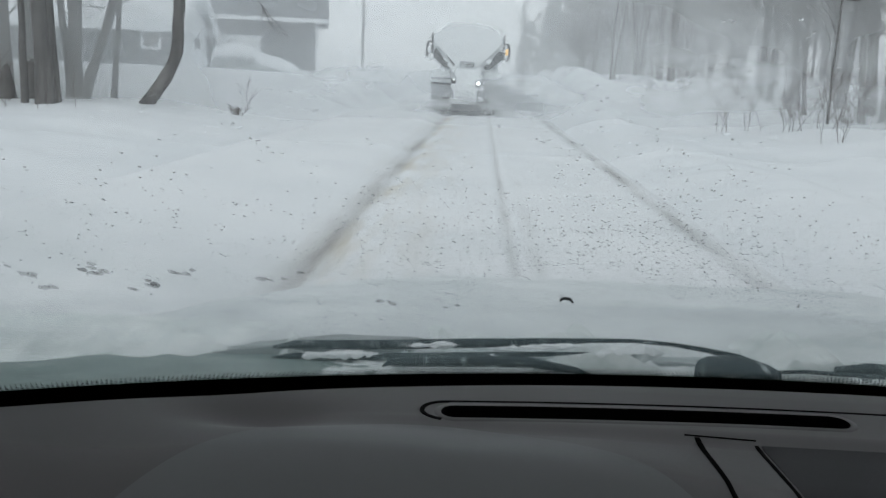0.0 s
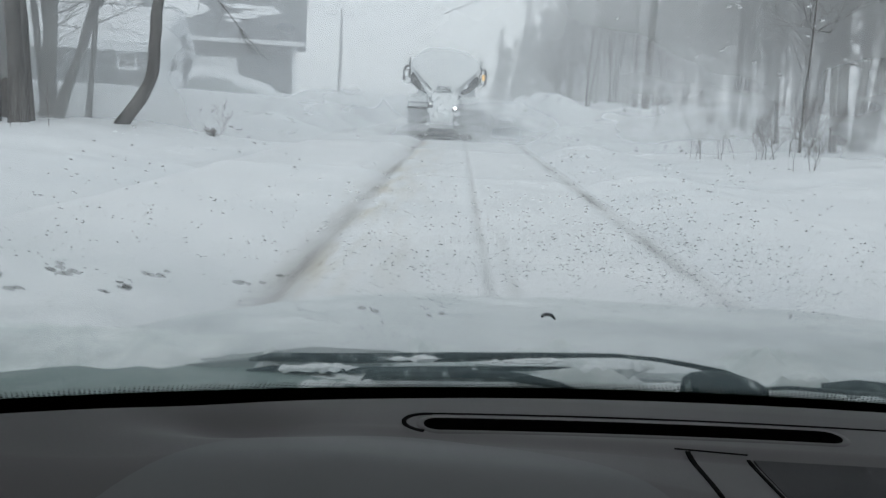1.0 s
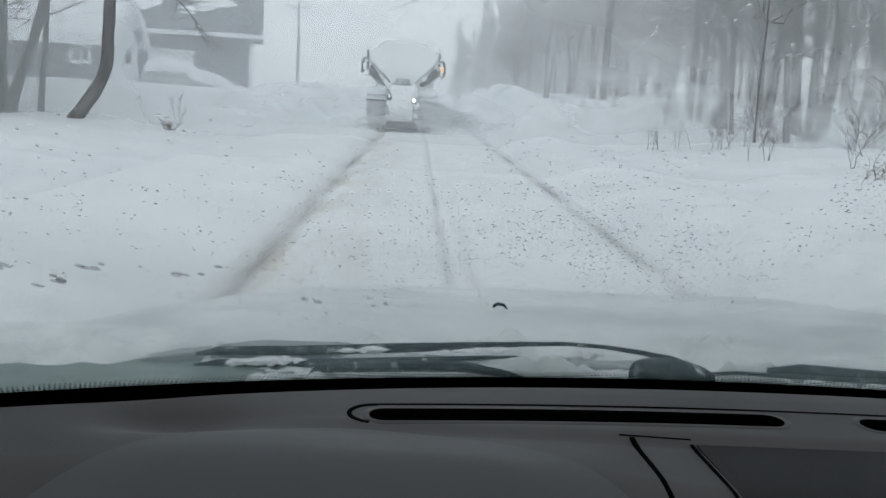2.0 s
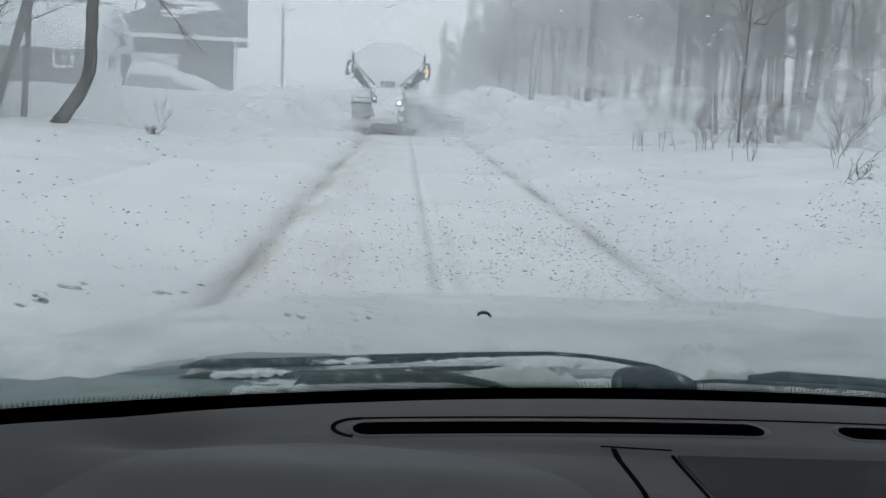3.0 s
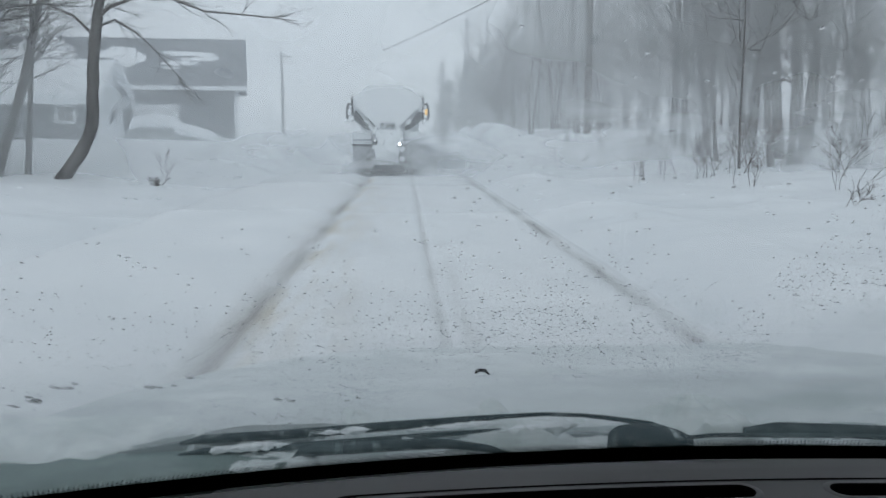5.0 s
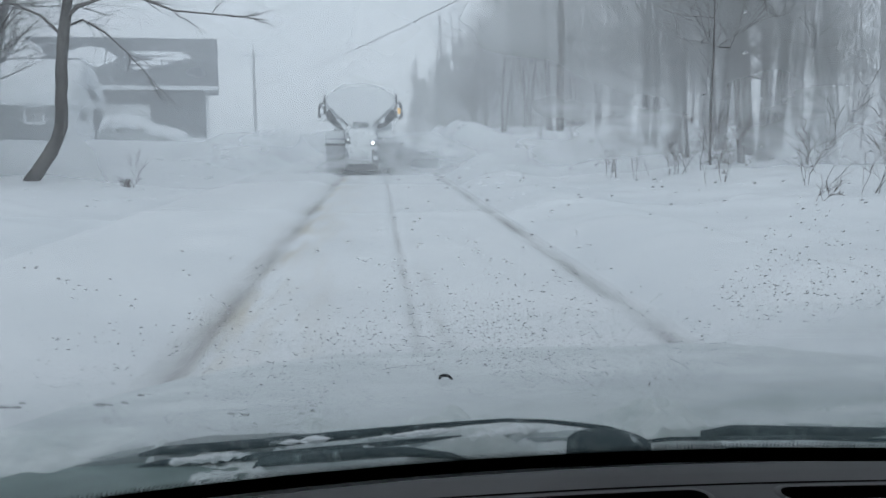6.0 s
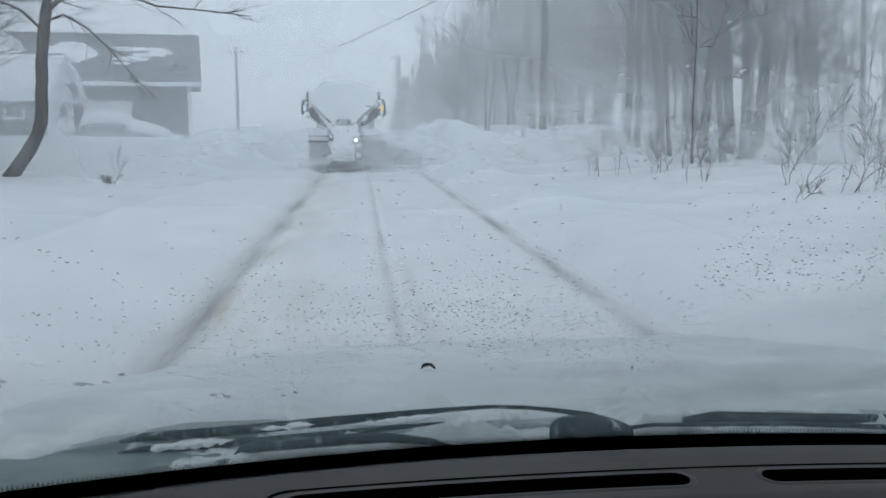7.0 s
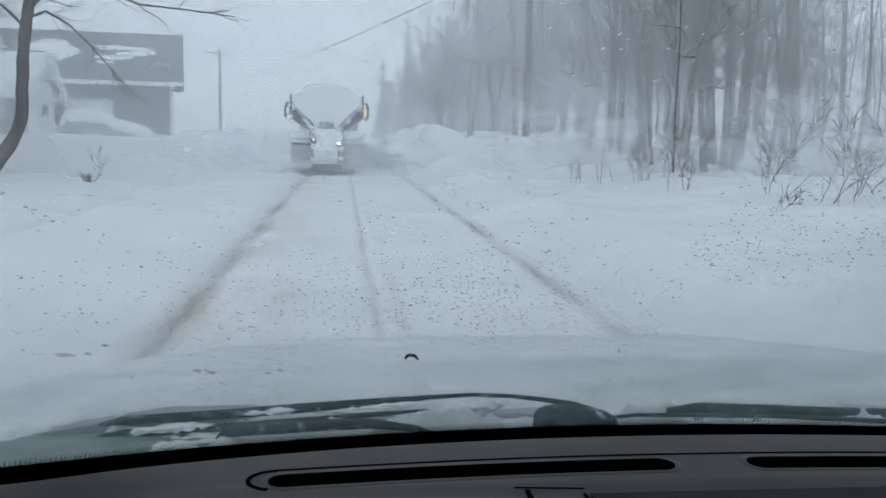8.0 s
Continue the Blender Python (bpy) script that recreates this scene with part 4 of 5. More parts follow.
    part("snow_crust", crust, CLUMP, t, "lumps of frozen snow", kind="stuff")
    part("bumper", Shape().box(X(-0.8), X(0.8), y0 + 0.36, y0 + 0.46, 0.42, 0.6, 0.02), TRUCK_DARK, t)
    # wing blade reaching out over the verge
    wing = Shape()
    wing.solid_sheet(lambda a, b: (X(1.15 + 1.7 * a), y0 + 5.2 - 2.6 * a, 0.12 + (0.9 - 0.4 * a) * b), [i / 8 for i in range(9)], [i / 6 for i in range(7)], (0.05, 0.06, 0))
    blade = part("wing_blade", wing, TRUCK_WHITE, t, "snow-caked wing plough blade held out over the verge")
    for a in (0.3, 0.7):
        part("wing_strut", Shape().tube([(X(1.0), y0 + 4.2, 1.1), (X(1.15 + 1.7 * a), y0 + 5.1 - 2.6 * a, 0.6)], [0.05, 0.05], 8), TRUCK_GREY, blade)
    part("front_plough", Shape().solid_sheet(lambda a, b: (X(-1.7 + 3.4 * a), y0 + 9.6 + 0.25 * math.cos(b * 2.6), 0.08 + 0.95 * b), [i / 8 for i in range(9)], [i / 8 for i in range(9)], (0, 0.05, 0)), TRUCK_DARK, t, "curved steel front plough")
    for s in (-1, 1):
        part("plough_arm", Shape().tube([(X(s * 0.4), y0 + 7.6, 0.75), (X(s * 0.5), y0 + 9.75, 0.5)], [0.06, 0.06], 8), TRUCK_DARK, t)
    return t


plough_truck()


# ---- sheets standing in for the haze of wind-blown snow, hung in steps down the road ----
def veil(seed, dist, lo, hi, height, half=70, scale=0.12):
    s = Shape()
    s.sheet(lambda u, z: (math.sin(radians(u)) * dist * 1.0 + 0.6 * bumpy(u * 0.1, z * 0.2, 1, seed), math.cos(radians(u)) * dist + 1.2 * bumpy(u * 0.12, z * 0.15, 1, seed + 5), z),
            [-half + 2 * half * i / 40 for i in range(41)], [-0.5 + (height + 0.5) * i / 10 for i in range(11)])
    single("snow_haze", s, veil_mat("snow_haze", lo, hi, scale, seed), "translucent sheet standing in for wind-blown snow haze", "blowing snow", "blowing snow", kind="stuff")


def spray_mat(name, dense, scale, seed):
    """Snow thrown up in a cloud that thins out towards its rim."""
    m = veil_mat(name, 0.25, 1.0, scale, seed)
    n, l = m.node_tree.nodes, m.node_tree.links
    mr = [q for q in n if q.type == "MAP_RANGE"][0]
    mx = [q for q in n if q.type == "MIX_SHADER" and q.inputs["Fac"].is_linked][0]
    tc, grad = n.new("ShaderNodeTexCoord"), n.new("ShaderNodeTexGradient")
    grad.gradient_type = "SPHERICAL"
    l.new(tc.outputs["Object"], grad.inputs["Vector"])
    sm = n.new("ShaderNodeMapRange")
    sm.interpolation_type = "SMOOTHSTEP"
    sm.inputs["From Max"].default_value, sm.inputs["To Max"].default_value = 0.75, dense
    l.new(grad.outputs["Fac"], sm.inputs["Value"])
    mul = n.new("ShaderNodeMath")
    mul.operation = "MULTIPLY"
    l.new(sm.outputs["Result"], mul.inputs[0])
    l.new(mr.outputs["Result"], mul.inputs[1])
    l.new(mul.outputs[0], mx.inputs["Fac"])
    return m


def spray(seed, x, y, z, rx, rz, dense, scale=1.6):
    """A cloud of thrown snow, drawn as one gently bowed sheet in its own unit size."""
    s = Shape()
    s.sheet(lambda u, w: (u, 0.10 * (1 - u * u) + 0.05 * bumpy(u, w, 2, seed), w), [-1 + i / 10 for i in range(21)], [-1 + i / 10 for i in range(21)])
    ob = single("snow_spray", s, spray_mat("snow_spray", dense, scale, seed), "cloud of fine snow thrown up by the plough", "blowing snow", "blowing snow", kind="stuff")
    ob.matrix_world = Matrix.LocRotScale((x, y, z), None, (rx, 3.0, rz))


for k, (x, y, z, rx, rz, dense) in enumerate(((1.7, 32.2, 0.7, 2.6, 1.5, 0.7), (7.2, 28.5, 1.4, 4.8, 2.4, 0.7), (12.5, 23.6, 1.0, 6.5, 2.5, 0.62),
                                              (-4.4, 31.5, 0.9, 3.0, 1.6, 0.4), (-1.0, 32.5, 0.1, 2.3, 0.8, 0.65))):
    spray(11 + k, x, y, z, rx, rz, dense)
# five haze sheets, denser with distance, pale the far things step by step
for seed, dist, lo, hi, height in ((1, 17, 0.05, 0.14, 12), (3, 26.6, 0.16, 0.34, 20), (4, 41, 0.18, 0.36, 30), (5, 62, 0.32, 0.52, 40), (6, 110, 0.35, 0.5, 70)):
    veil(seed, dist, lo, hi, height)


# ---- the car that carries the camera ----
CX = 0.34  # the car's middle
car = thing("car", (CX, 0, 0), "snow-covered car with a dark grey plastic dashboard", "car")


def screen_y(x):
    return 0.992 - 0.25 * (x - CX) ** 2


def screen(x, s):
    """The windscreen: s runs from its foot up along the slope."""
    return x, screen_y(x) + 0.075 - 0.848 * s * (1 - 0.06 * s), 1.042 + 0.53 * s


pane = Shape()
pane.solid_sheet(screen, [CX - 0.98 + 1.96 * i / 40 for i in range(41)], [i / 16 * 1.02 for i in range(17)], (0, -0.0025, -0.0042))
glass = part("windscreen", pane, GLASS, car, "clear curved windscreen speckled with water drops")
glass.visible_shadow = False

# black printed band along the foot of the glass, with its row of dots
band = Shape()
band.sheet(lambda x, k: (x, screen(x, 0)[1] - 0.0045 - 0.848 * k, screen(x, 0)[2] - 0.006 + 0.53 * k), [CX - 0.97 + 1.94 * i / 48 for i in range(49)], [-0.08, -0.03, 0.02, 0.077])
frit = part("black_band", band, FRIT, glass, "black printed edge band")
dots = Shape()
for i in range(452):
    x = CX - 0.95 + 0.0042 * i
    for j, s in enumerate((0.0800, 0.0865, 0.0930, 0.0990)):
        c = Vector((x + 0.0021 * j, screen(x, 0)[1] - 0.0045 - 0.848 * s, screen(x, 0)[2] - 0.006 + 0.53 * s))
        r = 0.0023 - 0.0004 * j
        k = len(dots.v)
        for q in range(6):
            w = q * math.pi / 3
            dots.v.append((c.x + r * math.cos(w), c.y - 0.848 * r * math.sin(w), c.z + 0.53 * r * math.sin(w)))
        dots.f.append(list(range(k, k + 6)))
part("band_dots", dots, FRIT, glass, kind="stuff")


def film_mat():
    """Grey-green haze put on the glass as colour, patchy and thinning out upwards."""
    m = veil_mat("tinted_haze", 0.09, 0.33, 9.0, 5)
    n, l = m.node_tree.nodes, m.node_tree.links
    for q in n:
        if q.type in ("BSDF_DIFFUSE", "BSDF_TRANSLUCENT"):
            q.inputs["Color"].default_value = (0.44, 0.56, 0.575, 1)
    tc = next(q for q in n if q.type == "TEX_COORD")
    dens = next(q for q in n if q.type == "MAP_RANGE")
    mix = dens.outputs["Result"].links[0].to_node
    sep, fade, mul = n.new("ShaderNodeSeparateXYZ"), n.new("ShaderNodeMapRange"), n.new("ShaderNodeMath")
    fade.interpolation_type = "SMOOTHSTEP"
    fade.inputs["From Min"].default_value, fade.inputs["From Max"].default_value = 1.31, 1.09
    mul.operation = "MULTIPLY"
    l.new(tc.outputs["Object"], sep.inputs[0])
    # it reaches higher towards both sides, to dull the view there
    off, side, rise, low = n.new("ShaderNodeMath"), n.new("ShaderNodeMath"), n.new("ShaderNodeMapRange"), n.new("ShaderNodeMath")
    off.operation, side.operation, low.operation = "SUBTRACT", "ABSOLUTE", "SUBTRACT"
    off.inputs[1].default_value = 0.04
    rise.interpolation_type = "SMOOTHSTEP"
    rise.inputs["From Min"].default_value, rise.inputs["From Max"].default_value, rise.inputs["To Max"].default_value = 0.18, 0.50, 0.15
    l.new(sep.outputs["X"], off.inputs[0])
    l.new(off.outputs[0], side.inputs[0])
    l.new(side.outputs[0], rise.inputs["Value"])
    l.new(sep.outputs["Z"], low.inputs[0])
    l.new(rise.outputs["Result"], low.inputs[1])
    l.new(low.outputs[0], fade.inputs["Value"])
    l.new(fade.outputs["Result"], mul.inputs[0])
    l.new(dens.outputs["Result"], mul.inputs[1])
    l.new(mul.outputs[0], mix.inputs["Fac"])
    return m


# tinted sheet just outside the glass that hazes and darkens the low view
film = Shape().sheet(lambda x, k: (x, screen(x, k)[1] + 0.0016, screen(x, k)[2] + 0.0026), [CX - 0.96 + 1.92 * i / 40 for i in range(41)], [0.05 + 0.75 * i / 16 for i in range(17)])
film = part("haze_film", film, film_mat(), glass, "thin patchy haze film low on the glass")
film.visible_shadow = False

# dashboard: a long soft shelf that rolls off towards the cabin, with a low hump over the instruments
def dash_z(x, y):
    z = 1.100 - 0.10 * max(0, y - 0.86) ** 1.3
    z -= 0.005 * smooth_step(0.768, 0.735, y) * smooth_step(-0.22, 0.0, x)
    z -= 0.9 * max(0, 0.66 - y) ** 1.6
    hump = math.exp(-(((x + 0.03) / 0.20) ** 4)) * smooth_step(0.775, 0.64, y) * 0.02
    z += hump - 0.013 * math.exp(-((x + 0.20) / 0.065) ** 2 - ((y - 0.752) / 0.034) ** 2)
    return z


VENTS = ((-0.046, 0.318), (0.388, 0.752))


def vent_y(x):
    return 0.803 - 0.17 * (x - CX) ** 2


def slot(x, y, grow):
    """Distance outside the nearest vent slot; below zero inside it."""
    best = 9
    for a, b in VENTS:
        r = 0.0125
        px = min(max(x, a + r), b - r)
        d = math.hypot(x - px, (y - vent_y(px)) * 0.85) - r - grow
        best = min(best, d)
    return best


def dash_top(x, v):
    y = 0.42 + (0.897 - 0.28 * (x - CX) ** 2 - 0.42) * v
    z = dash_z(x, y) - 0.03 * smooth_step(0.985, 1.0, v)
    return x, y, z


us = [CX - 0.98 + 0.004 * i for i in range(491)]
vs = [i / 24 * 0.5 for i in range(24)] + [0.5 + 0.5 * i / 190 for i in range(191)]
skin_ = Shape().sheet(dash_top, us, vs)
skin_.f = [f for f in skin_.f if min(slot(skin_.v[q][0], skin_.v[q][1], 0.0) for q in f) > -0.0005]
dashboard = part("dashboard", skin_, DASH, car, "dark grey grained plastic dashboard")
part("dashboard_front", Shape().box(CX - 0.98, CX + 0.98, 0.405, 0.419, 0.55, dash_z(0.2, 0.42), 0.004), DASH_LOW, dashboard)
for a, b in VENTS:
    liner, r = Shape(), 0.0125
    top = [(a + r + (b - a - 2 * r) * i / 24, 0.0, 1.0) for i in range(25)]
    right_end = [(b - r, math.sin(math.pi * i / 8), math.cos(math.pi * i / 8)) for i in range(1, 8)]
    low = [(b - r - (b - a - 2 * r) * i / 24, 0.0, -1.0) for i in range(25)]
    left_end = [(a + r, -math.sin(math.pi * i / 8), -math.cos(math.pi * i / 8)) for i in range(1, 8)]
    loop = top + right_end + low + left_end
    for ring, drop in ((1.02, 0.0006), (0.99, 0.0003), (0.95, -0.004), (0.92, -0.03)):
        for px, c, d in loop:
            x, y = px + c * r * ring, vent_y(px) + d * r * ring / 0.85
            liner.v.append((x, y, dash_z(x, y) + drop))
    m = len(loop)
    for k in range(3):
        for i in range(m):
            j = (i + 1) % m
            liner.f.append([k * m + i, k * m + j, k * m + m + j, k * m + m + i])
    liner.f.append(list(range(3 * m, 4 * m)))
    rim = Shape()
    for ring, drop in ((1.55, -0.0003), (1.5, 0.0002), (1.04, 0.0004), (1.0, -0.0005)):
        for px, c, d in loop:
            x, y = px + c * r * ring, vent_y(px) + d * r * ring / 0.85
            rim.v.append((x, y, dash_z(x, y) + drop))
    for k in range(3):
        for i in range(m):
            j = (i + 1) % m
            rim.f.append([k * m + i, k * m + j, k * m + m + j, k * m + m + i])
    part("vent_rim", rim, DASH, dashboard)
    v = part("defroster_vent", liner, BLACK, dashboard, "black defroster slot")
    for i in range(1, 24):
        x = a + (b - a) * i / 24
        part("vane", Shape().box(x - 0.001, x + 0.001, vent_y(x) - 0.008, vent_y(x) + 0.008, dash_z(x, 0.8) - 0.028, dash_z(x, 0.8) - 0.018), BLACK, v)


def groove(points, w):
    """A fine dark line let into the dashboard along a path."""
    g_ = Shape()
    k = len(points)
    for i, (x, y) in enumerate(points):
        x2, y2 = points[min(i + 1, k - 1)]
        x1, y1 = points[max(i - 1, 0)]
        d = math.hypot(x2 - x1, y2 - y1)
        nx, ny = -(y2 - y1) / d * w / 2, (x2 - x1) / d * w / 2
        for q in (-1, 1):
            for dz in (0.0008, -0.003):
                g_.v.append((x + q * nx, y + q * ny, dash_z(x + q * nx, y + q * ny) + dz))
    for i in range(k - 1):
        c = 4 * i
        for p, q in ((0, 2), (2, 3), (3, 1), (1, 0)):
            g_.f.append([c + p, c + q, c + 4 + q, c + 4 + p])
    g_.f += [[0, 1, 3, 2], [4 * k - 4, 4 * k - 2, 4 * k - 1, 4 * k - 3]]
    return g_


a0 = VENTS[0][0]
arc = [(a0 + 0.006 - 0.023 * math.sin(math.pi * i / 14), vent_y(a0) + 0.004 - 0.0225 * math.cos(math.pi * i / 14)) for i in range(1, 15)]
part("vent_groove", groove(arc, 0.0040), BLACK, dashboard)
part("vent_groove", groove([(a0 + 0.003 + 0.02 * i, vent_y(a0 + 0.003 + 0.02 * i) + 0.0268) for i in range(43)], 0.0022), BLACK, dashboard)

# black sheet added between dashboard and glass foot to block light from below
seal = Shape().sheet(lambda x, k: (x, 0.887 - 0.28 * (x - CX) ** 2 + (screen_y(x) + 0.085 - 0.887 + 0.28 * (x - CX) ** 2) * k, 1.055 - 0.022 * k - 0.02 * math.sin(math.pi * k)), [CX - 1.0 + 2.0 * i / 30 for i in range(31)], [i / 6 for i in range(7)])
part("light_seal", seal, BLACK, dashboard)
# unseen wall added to shut out light from under the bonnet
part("bulkhead", Shape().box(CX - 1.0, CX + 1.0, 1.10, 1.12, 0.3, 1.01), BLACK, car)

# centre cover with its seams
part("panel_seam", groove([(0.172 + 0.004 * i / 12, 0.752 - 0.29 * i / 12) for i in range(13)], 0.0042), BLACK, dashboard)
part("panel_seam", groove([(0.162 + 0.0085 * i, 0.7555 - 0.0004 * i) for i in range(8)], 0.0009), BLACK, dashboard)
part("panel_seam", groove([(0.220 + 0.014 * i / 12, 0.745 - 0.285 * i / 12) for i in range(13)], 0.0028), BLACK, dashboard)
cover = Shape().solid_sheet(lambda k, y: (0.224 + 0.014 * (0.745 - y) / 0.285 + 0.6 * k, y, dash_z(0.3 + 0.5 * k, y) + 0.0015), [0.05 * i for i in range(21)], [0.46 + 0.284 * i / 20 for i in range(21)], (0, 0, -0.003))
# rounded patch over the instrument hump, its sky sheen painted in the paler tone
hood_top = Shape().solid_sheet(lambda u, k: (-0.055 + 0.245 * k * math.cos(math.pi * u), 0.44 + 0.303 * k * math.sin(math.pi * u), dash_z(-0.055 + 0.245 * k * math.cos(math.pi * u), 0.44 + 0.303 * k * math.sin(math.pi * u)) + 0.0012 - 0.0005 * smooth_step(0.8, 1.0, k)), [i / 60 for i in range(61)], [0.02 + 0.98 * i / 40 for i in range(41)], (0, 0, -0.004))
part("instrument_hood", hood_top, DASH_LIT, dashboard, "smooth grey hood over the instruments, lightened with painted sky sheen")
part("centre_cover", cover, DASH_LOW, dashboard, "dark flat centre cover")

# cabin shell: roof, pillars, doors, rear
part("roof_lining", Shape().box(CX - 1.0, CX + 1.0, -1.9, 0.16, 1.60, 1.66, 0.02), LINING, car)
for s in (-1, 1):
    part("door_panel", Shape().box(CX + s * 1.02 - 0.03, CX + s * 1.02 + 0.03, -1.9, 0.62, 0.35, 1.16, 0.02), LINING, car)
    part("pillar", Shape().tube([(CX + s * 1.02, 0.74, 1.10), (CX + s * 0.98, 0.36, 1.36), (CX + s * 0.94, 0.08, 1.60)], [0.035, 0.04, 0.045], 10), LINING, car)
    part("rear_pillar", Shape().box(CX + s * 0.97 - 0.03, CX + s * 0.97 + 0.03, -1.9, -1.5, 1.17, 1.598, 0.02), LINING, car)
part("cabin_floor", Shape().box(CX - 0.98, CX + 0.98, -1.9, 1.0, 0.30, 0.345), LINING, car)
part("rear_panel", Shape().box(CX - 1.04, CX + 1.04, -1.98, -1.905, 0.30, 1.66, 0.02), LINING, car)


# bonnet under a skin of snow
def hood(a, b):
    """a across from -1 to 1, b from the cowl forwards."""
    y = 1.12 + 0.98 * b - 0.20 * abs(a) ** 3.2 * b - 0.05 * a * a
    half = 0.97 - 0.16 * b ** 1.6 - 0.10 * smooth_step(0.75, 1.0, b)
    x = CX + half * a
    z = 1.056 - 0.112 * b ** 1.8 - 0.10 * smooth_step(0.8, 1.0, b) ** 2 - 0.055 * abs(a) ** 5 + 0.012 * math.exp(-((abs(a) - 0.55) / 0.1) ** 2) * (1 - b)
    return x, y, z


def hood_snow(a, b):
    x, y, z = hood(a, b)
    lump = 0.012 * max(0, bumpy(x, y, 5, 21)) + 0.007 * bumpy(x, y, 14, 22) + 0.003 * bumpy(x, y, 34, 23)
    return x, y, z + 0.006 + lump * (1 - 0.7 * smooth_step(0.7, 1.0, abs(a)))


part("bonnet", Shape().solid_sheet(hood, [-1 + i / 20 for i in range(41)], [i / 24 for i in range(25)], (0, 0, -0.014)), CAR_PAINT, car)
part("bonnet_snow", Shape().solid_sheet(hood_snow, [-0.985 + 1.97 * i / 110 for i in range(111)], [0.01 + 0.97 * i / 80 for i in range(81)], (0, 0, -0.010)), HOOD_SNOW, car, "thin uneven skin of snow over the bonnet")
for s in (-1, 1):
    part("front_wing", Shape().solid_sheet(lambda a, b, s=s: (CX + s * (0.94 + 0.06 * math.sin(a * 1.57)) - s * 0.14 * b ** 1.6, 1.02 + 0.85 * b, 1.0 - 0.62 * a - 0.16 * b), [i / 6 for i in range(7)], [i / 10 for i in range(11)], (-s * 0.02, 0, 0)), CAR_PAINT, car)
part("front_end", Shape().box(CX - 0.72, CX + 0.72, 1.86, 2.0, 0.35, 0.86, 0.05), CAR_PAINT, car)
part("cowl", Shape().solid_sheet(lambda x, k: (x, screen_y(x) + 0.085 + (1.14 - screen_y(x) - 0.085) * k, 1.012 + 0.012 * k), [CX - 1.03 + 2.06 * i / 24 for i in range(25)], [0, 0.5, 1], (0, 0, -0.02)), RUBBER, car)
# glossy grey-green sheet laid along the left foot of the glass
part("cowl_sheet", Shape().solid_sheet(lambda x, k: (x, screen_y(x) + 0.066 + 0.17 * k, 1.054 - 0.008 * k - 0.012 * smooth_step(-0.16, -0.02, x) + 0.003 * bumpy(x, k, 14, 41)), [CX - 1.03 + 0.75 * i / 60 for i in range(61)], [i / 10 for i in range(11)], (0, 0, -0.02)), GREEN_GREY, car, "glossy grey-green sheet at the foot of the glass")
part("washer_jet", Shape().tube([(0.111, 1.40, 1.061), (0.112, 1.40, 1.0645), (0.117, 1.40, 1.0665), (0.125, 1.398, 1.0660), (0.131, 1.397, 1.060)], [0.002, 0.0024, 0.0028, 0.0028, 0.0014], 8), BLACK, car, "small black washer jet")

# wipers at rest
WIPERS = (
    ([(-0.262, 1.09, 1.060), (-0.235, 1.09, 1.065), (-0.143, 1.09, 1.069), (-0.03, 1.09, 1.077), (0.071, 1.09, 1.084), (0.117, 1.09, 1.088), (0.17, 1.085, 1.092), (0.214, 1.078, 1.092), (0.253, 1.070, 1.0895), (0.29, 1.064, 1.085), (0.325, 1.056, 1.074)],
     [0.002, 0.0055, 0.006, 0.006, 0.0048, 0.003, 0.0025, 0.0025, 0.003, 0.0035, 0.003]),
    ([(0.402, 1.062, 1.076), (0.44, 1.063, 1.079), (0.55, 1.065, 1.074), (0.70, 1.06, 1.069), (0.88, 1.05, 1.061), (1.02, 1.03, 1.051)], [0.004, 0.007, 0.0065, 0.006, 0.006, 0.004]))
for pts, rad in WIPERS:
    w = part("wiper", Shape().tube(pts, rad, 10), RUBBER, car, "snow-crusted dark wiper at rest")
    part("wiper_blade", Shape().tube([(p[0], p[1] - 0.010, p[2] - (0.012 if p[0] < 0.3 else 0.021)) for p in pts[:6]], [0.003, 0.0045, 0.0045, 0.004, 0.003, 0.001][:len(pts[:6])], 6), RUBBER, w)
rng = random.Random(31)
cling = Shape()
for x0, x1, dz, thick, seed in ((-0.245, -0.115, -0.012, 1.0, 1), (-0.10, -0.035, -0.002, 0.75, 2), (-0.09, 0.03, -0.016, 0.8, 4), (0.0, 0.12, -0.006, 1.0, 5), (0.11, 0.215, -0.016, 1.1, 6), (0.47, 0.60, -0.010, 0.8, 3), (0.60, 0.80, -0.012, 0.9, 7)):
    n, k = 150, 18
    for i in range(n + 1):
        x = x0 + (x1 - x0) * i / n
        z = (1.066 + 0.07 * (x + 0.23) if x < 0.3 else 1.082 - 0.03 * (x - 0.5)) + dz
        r = thick * (0.003 + 0.013 * max(0.0, bumpy(x, 0, 13, 50 + seed) + 0.25) + 0.006 * bumpy(x, 0, 48, 60 + seed) + 0.003 * bumpy(x, 0, 130, 70 + seed))
        r = max(0.0004, r * (smooth_step(0, 0.3, i / n) * smooth_step(1, 0.7, i / n) + 0.02))
        for j in range(k):
            w = 2 * math.pi * j / k
            q = r * (1 + 0.5 * noise.noise(Vector((x * 90, math.cos(w) * 1.6, math.sin(w) * 1.6 + seed))) + 0.1 * noise.noise(Vector((x * 200, math.cos(w) * 3, math.sin(w) * 3 + seed))))
            cling.v.append((x, 1.080 + 0.9 * q * math.cos(w), z + 0.62 * q * math.sin(w)))
    base = len(cling.v) - (n + 1) * k
    for i in range(n):
        for j in range(k):
            c, e = base + i * k, (j + 1) % k
            cling.f.append([c + j, c + e, c + k + e, c + k + j])
part("wiper_snow", cling, CLUMP, car, "snow clinging along the wipers", kind="stuff")
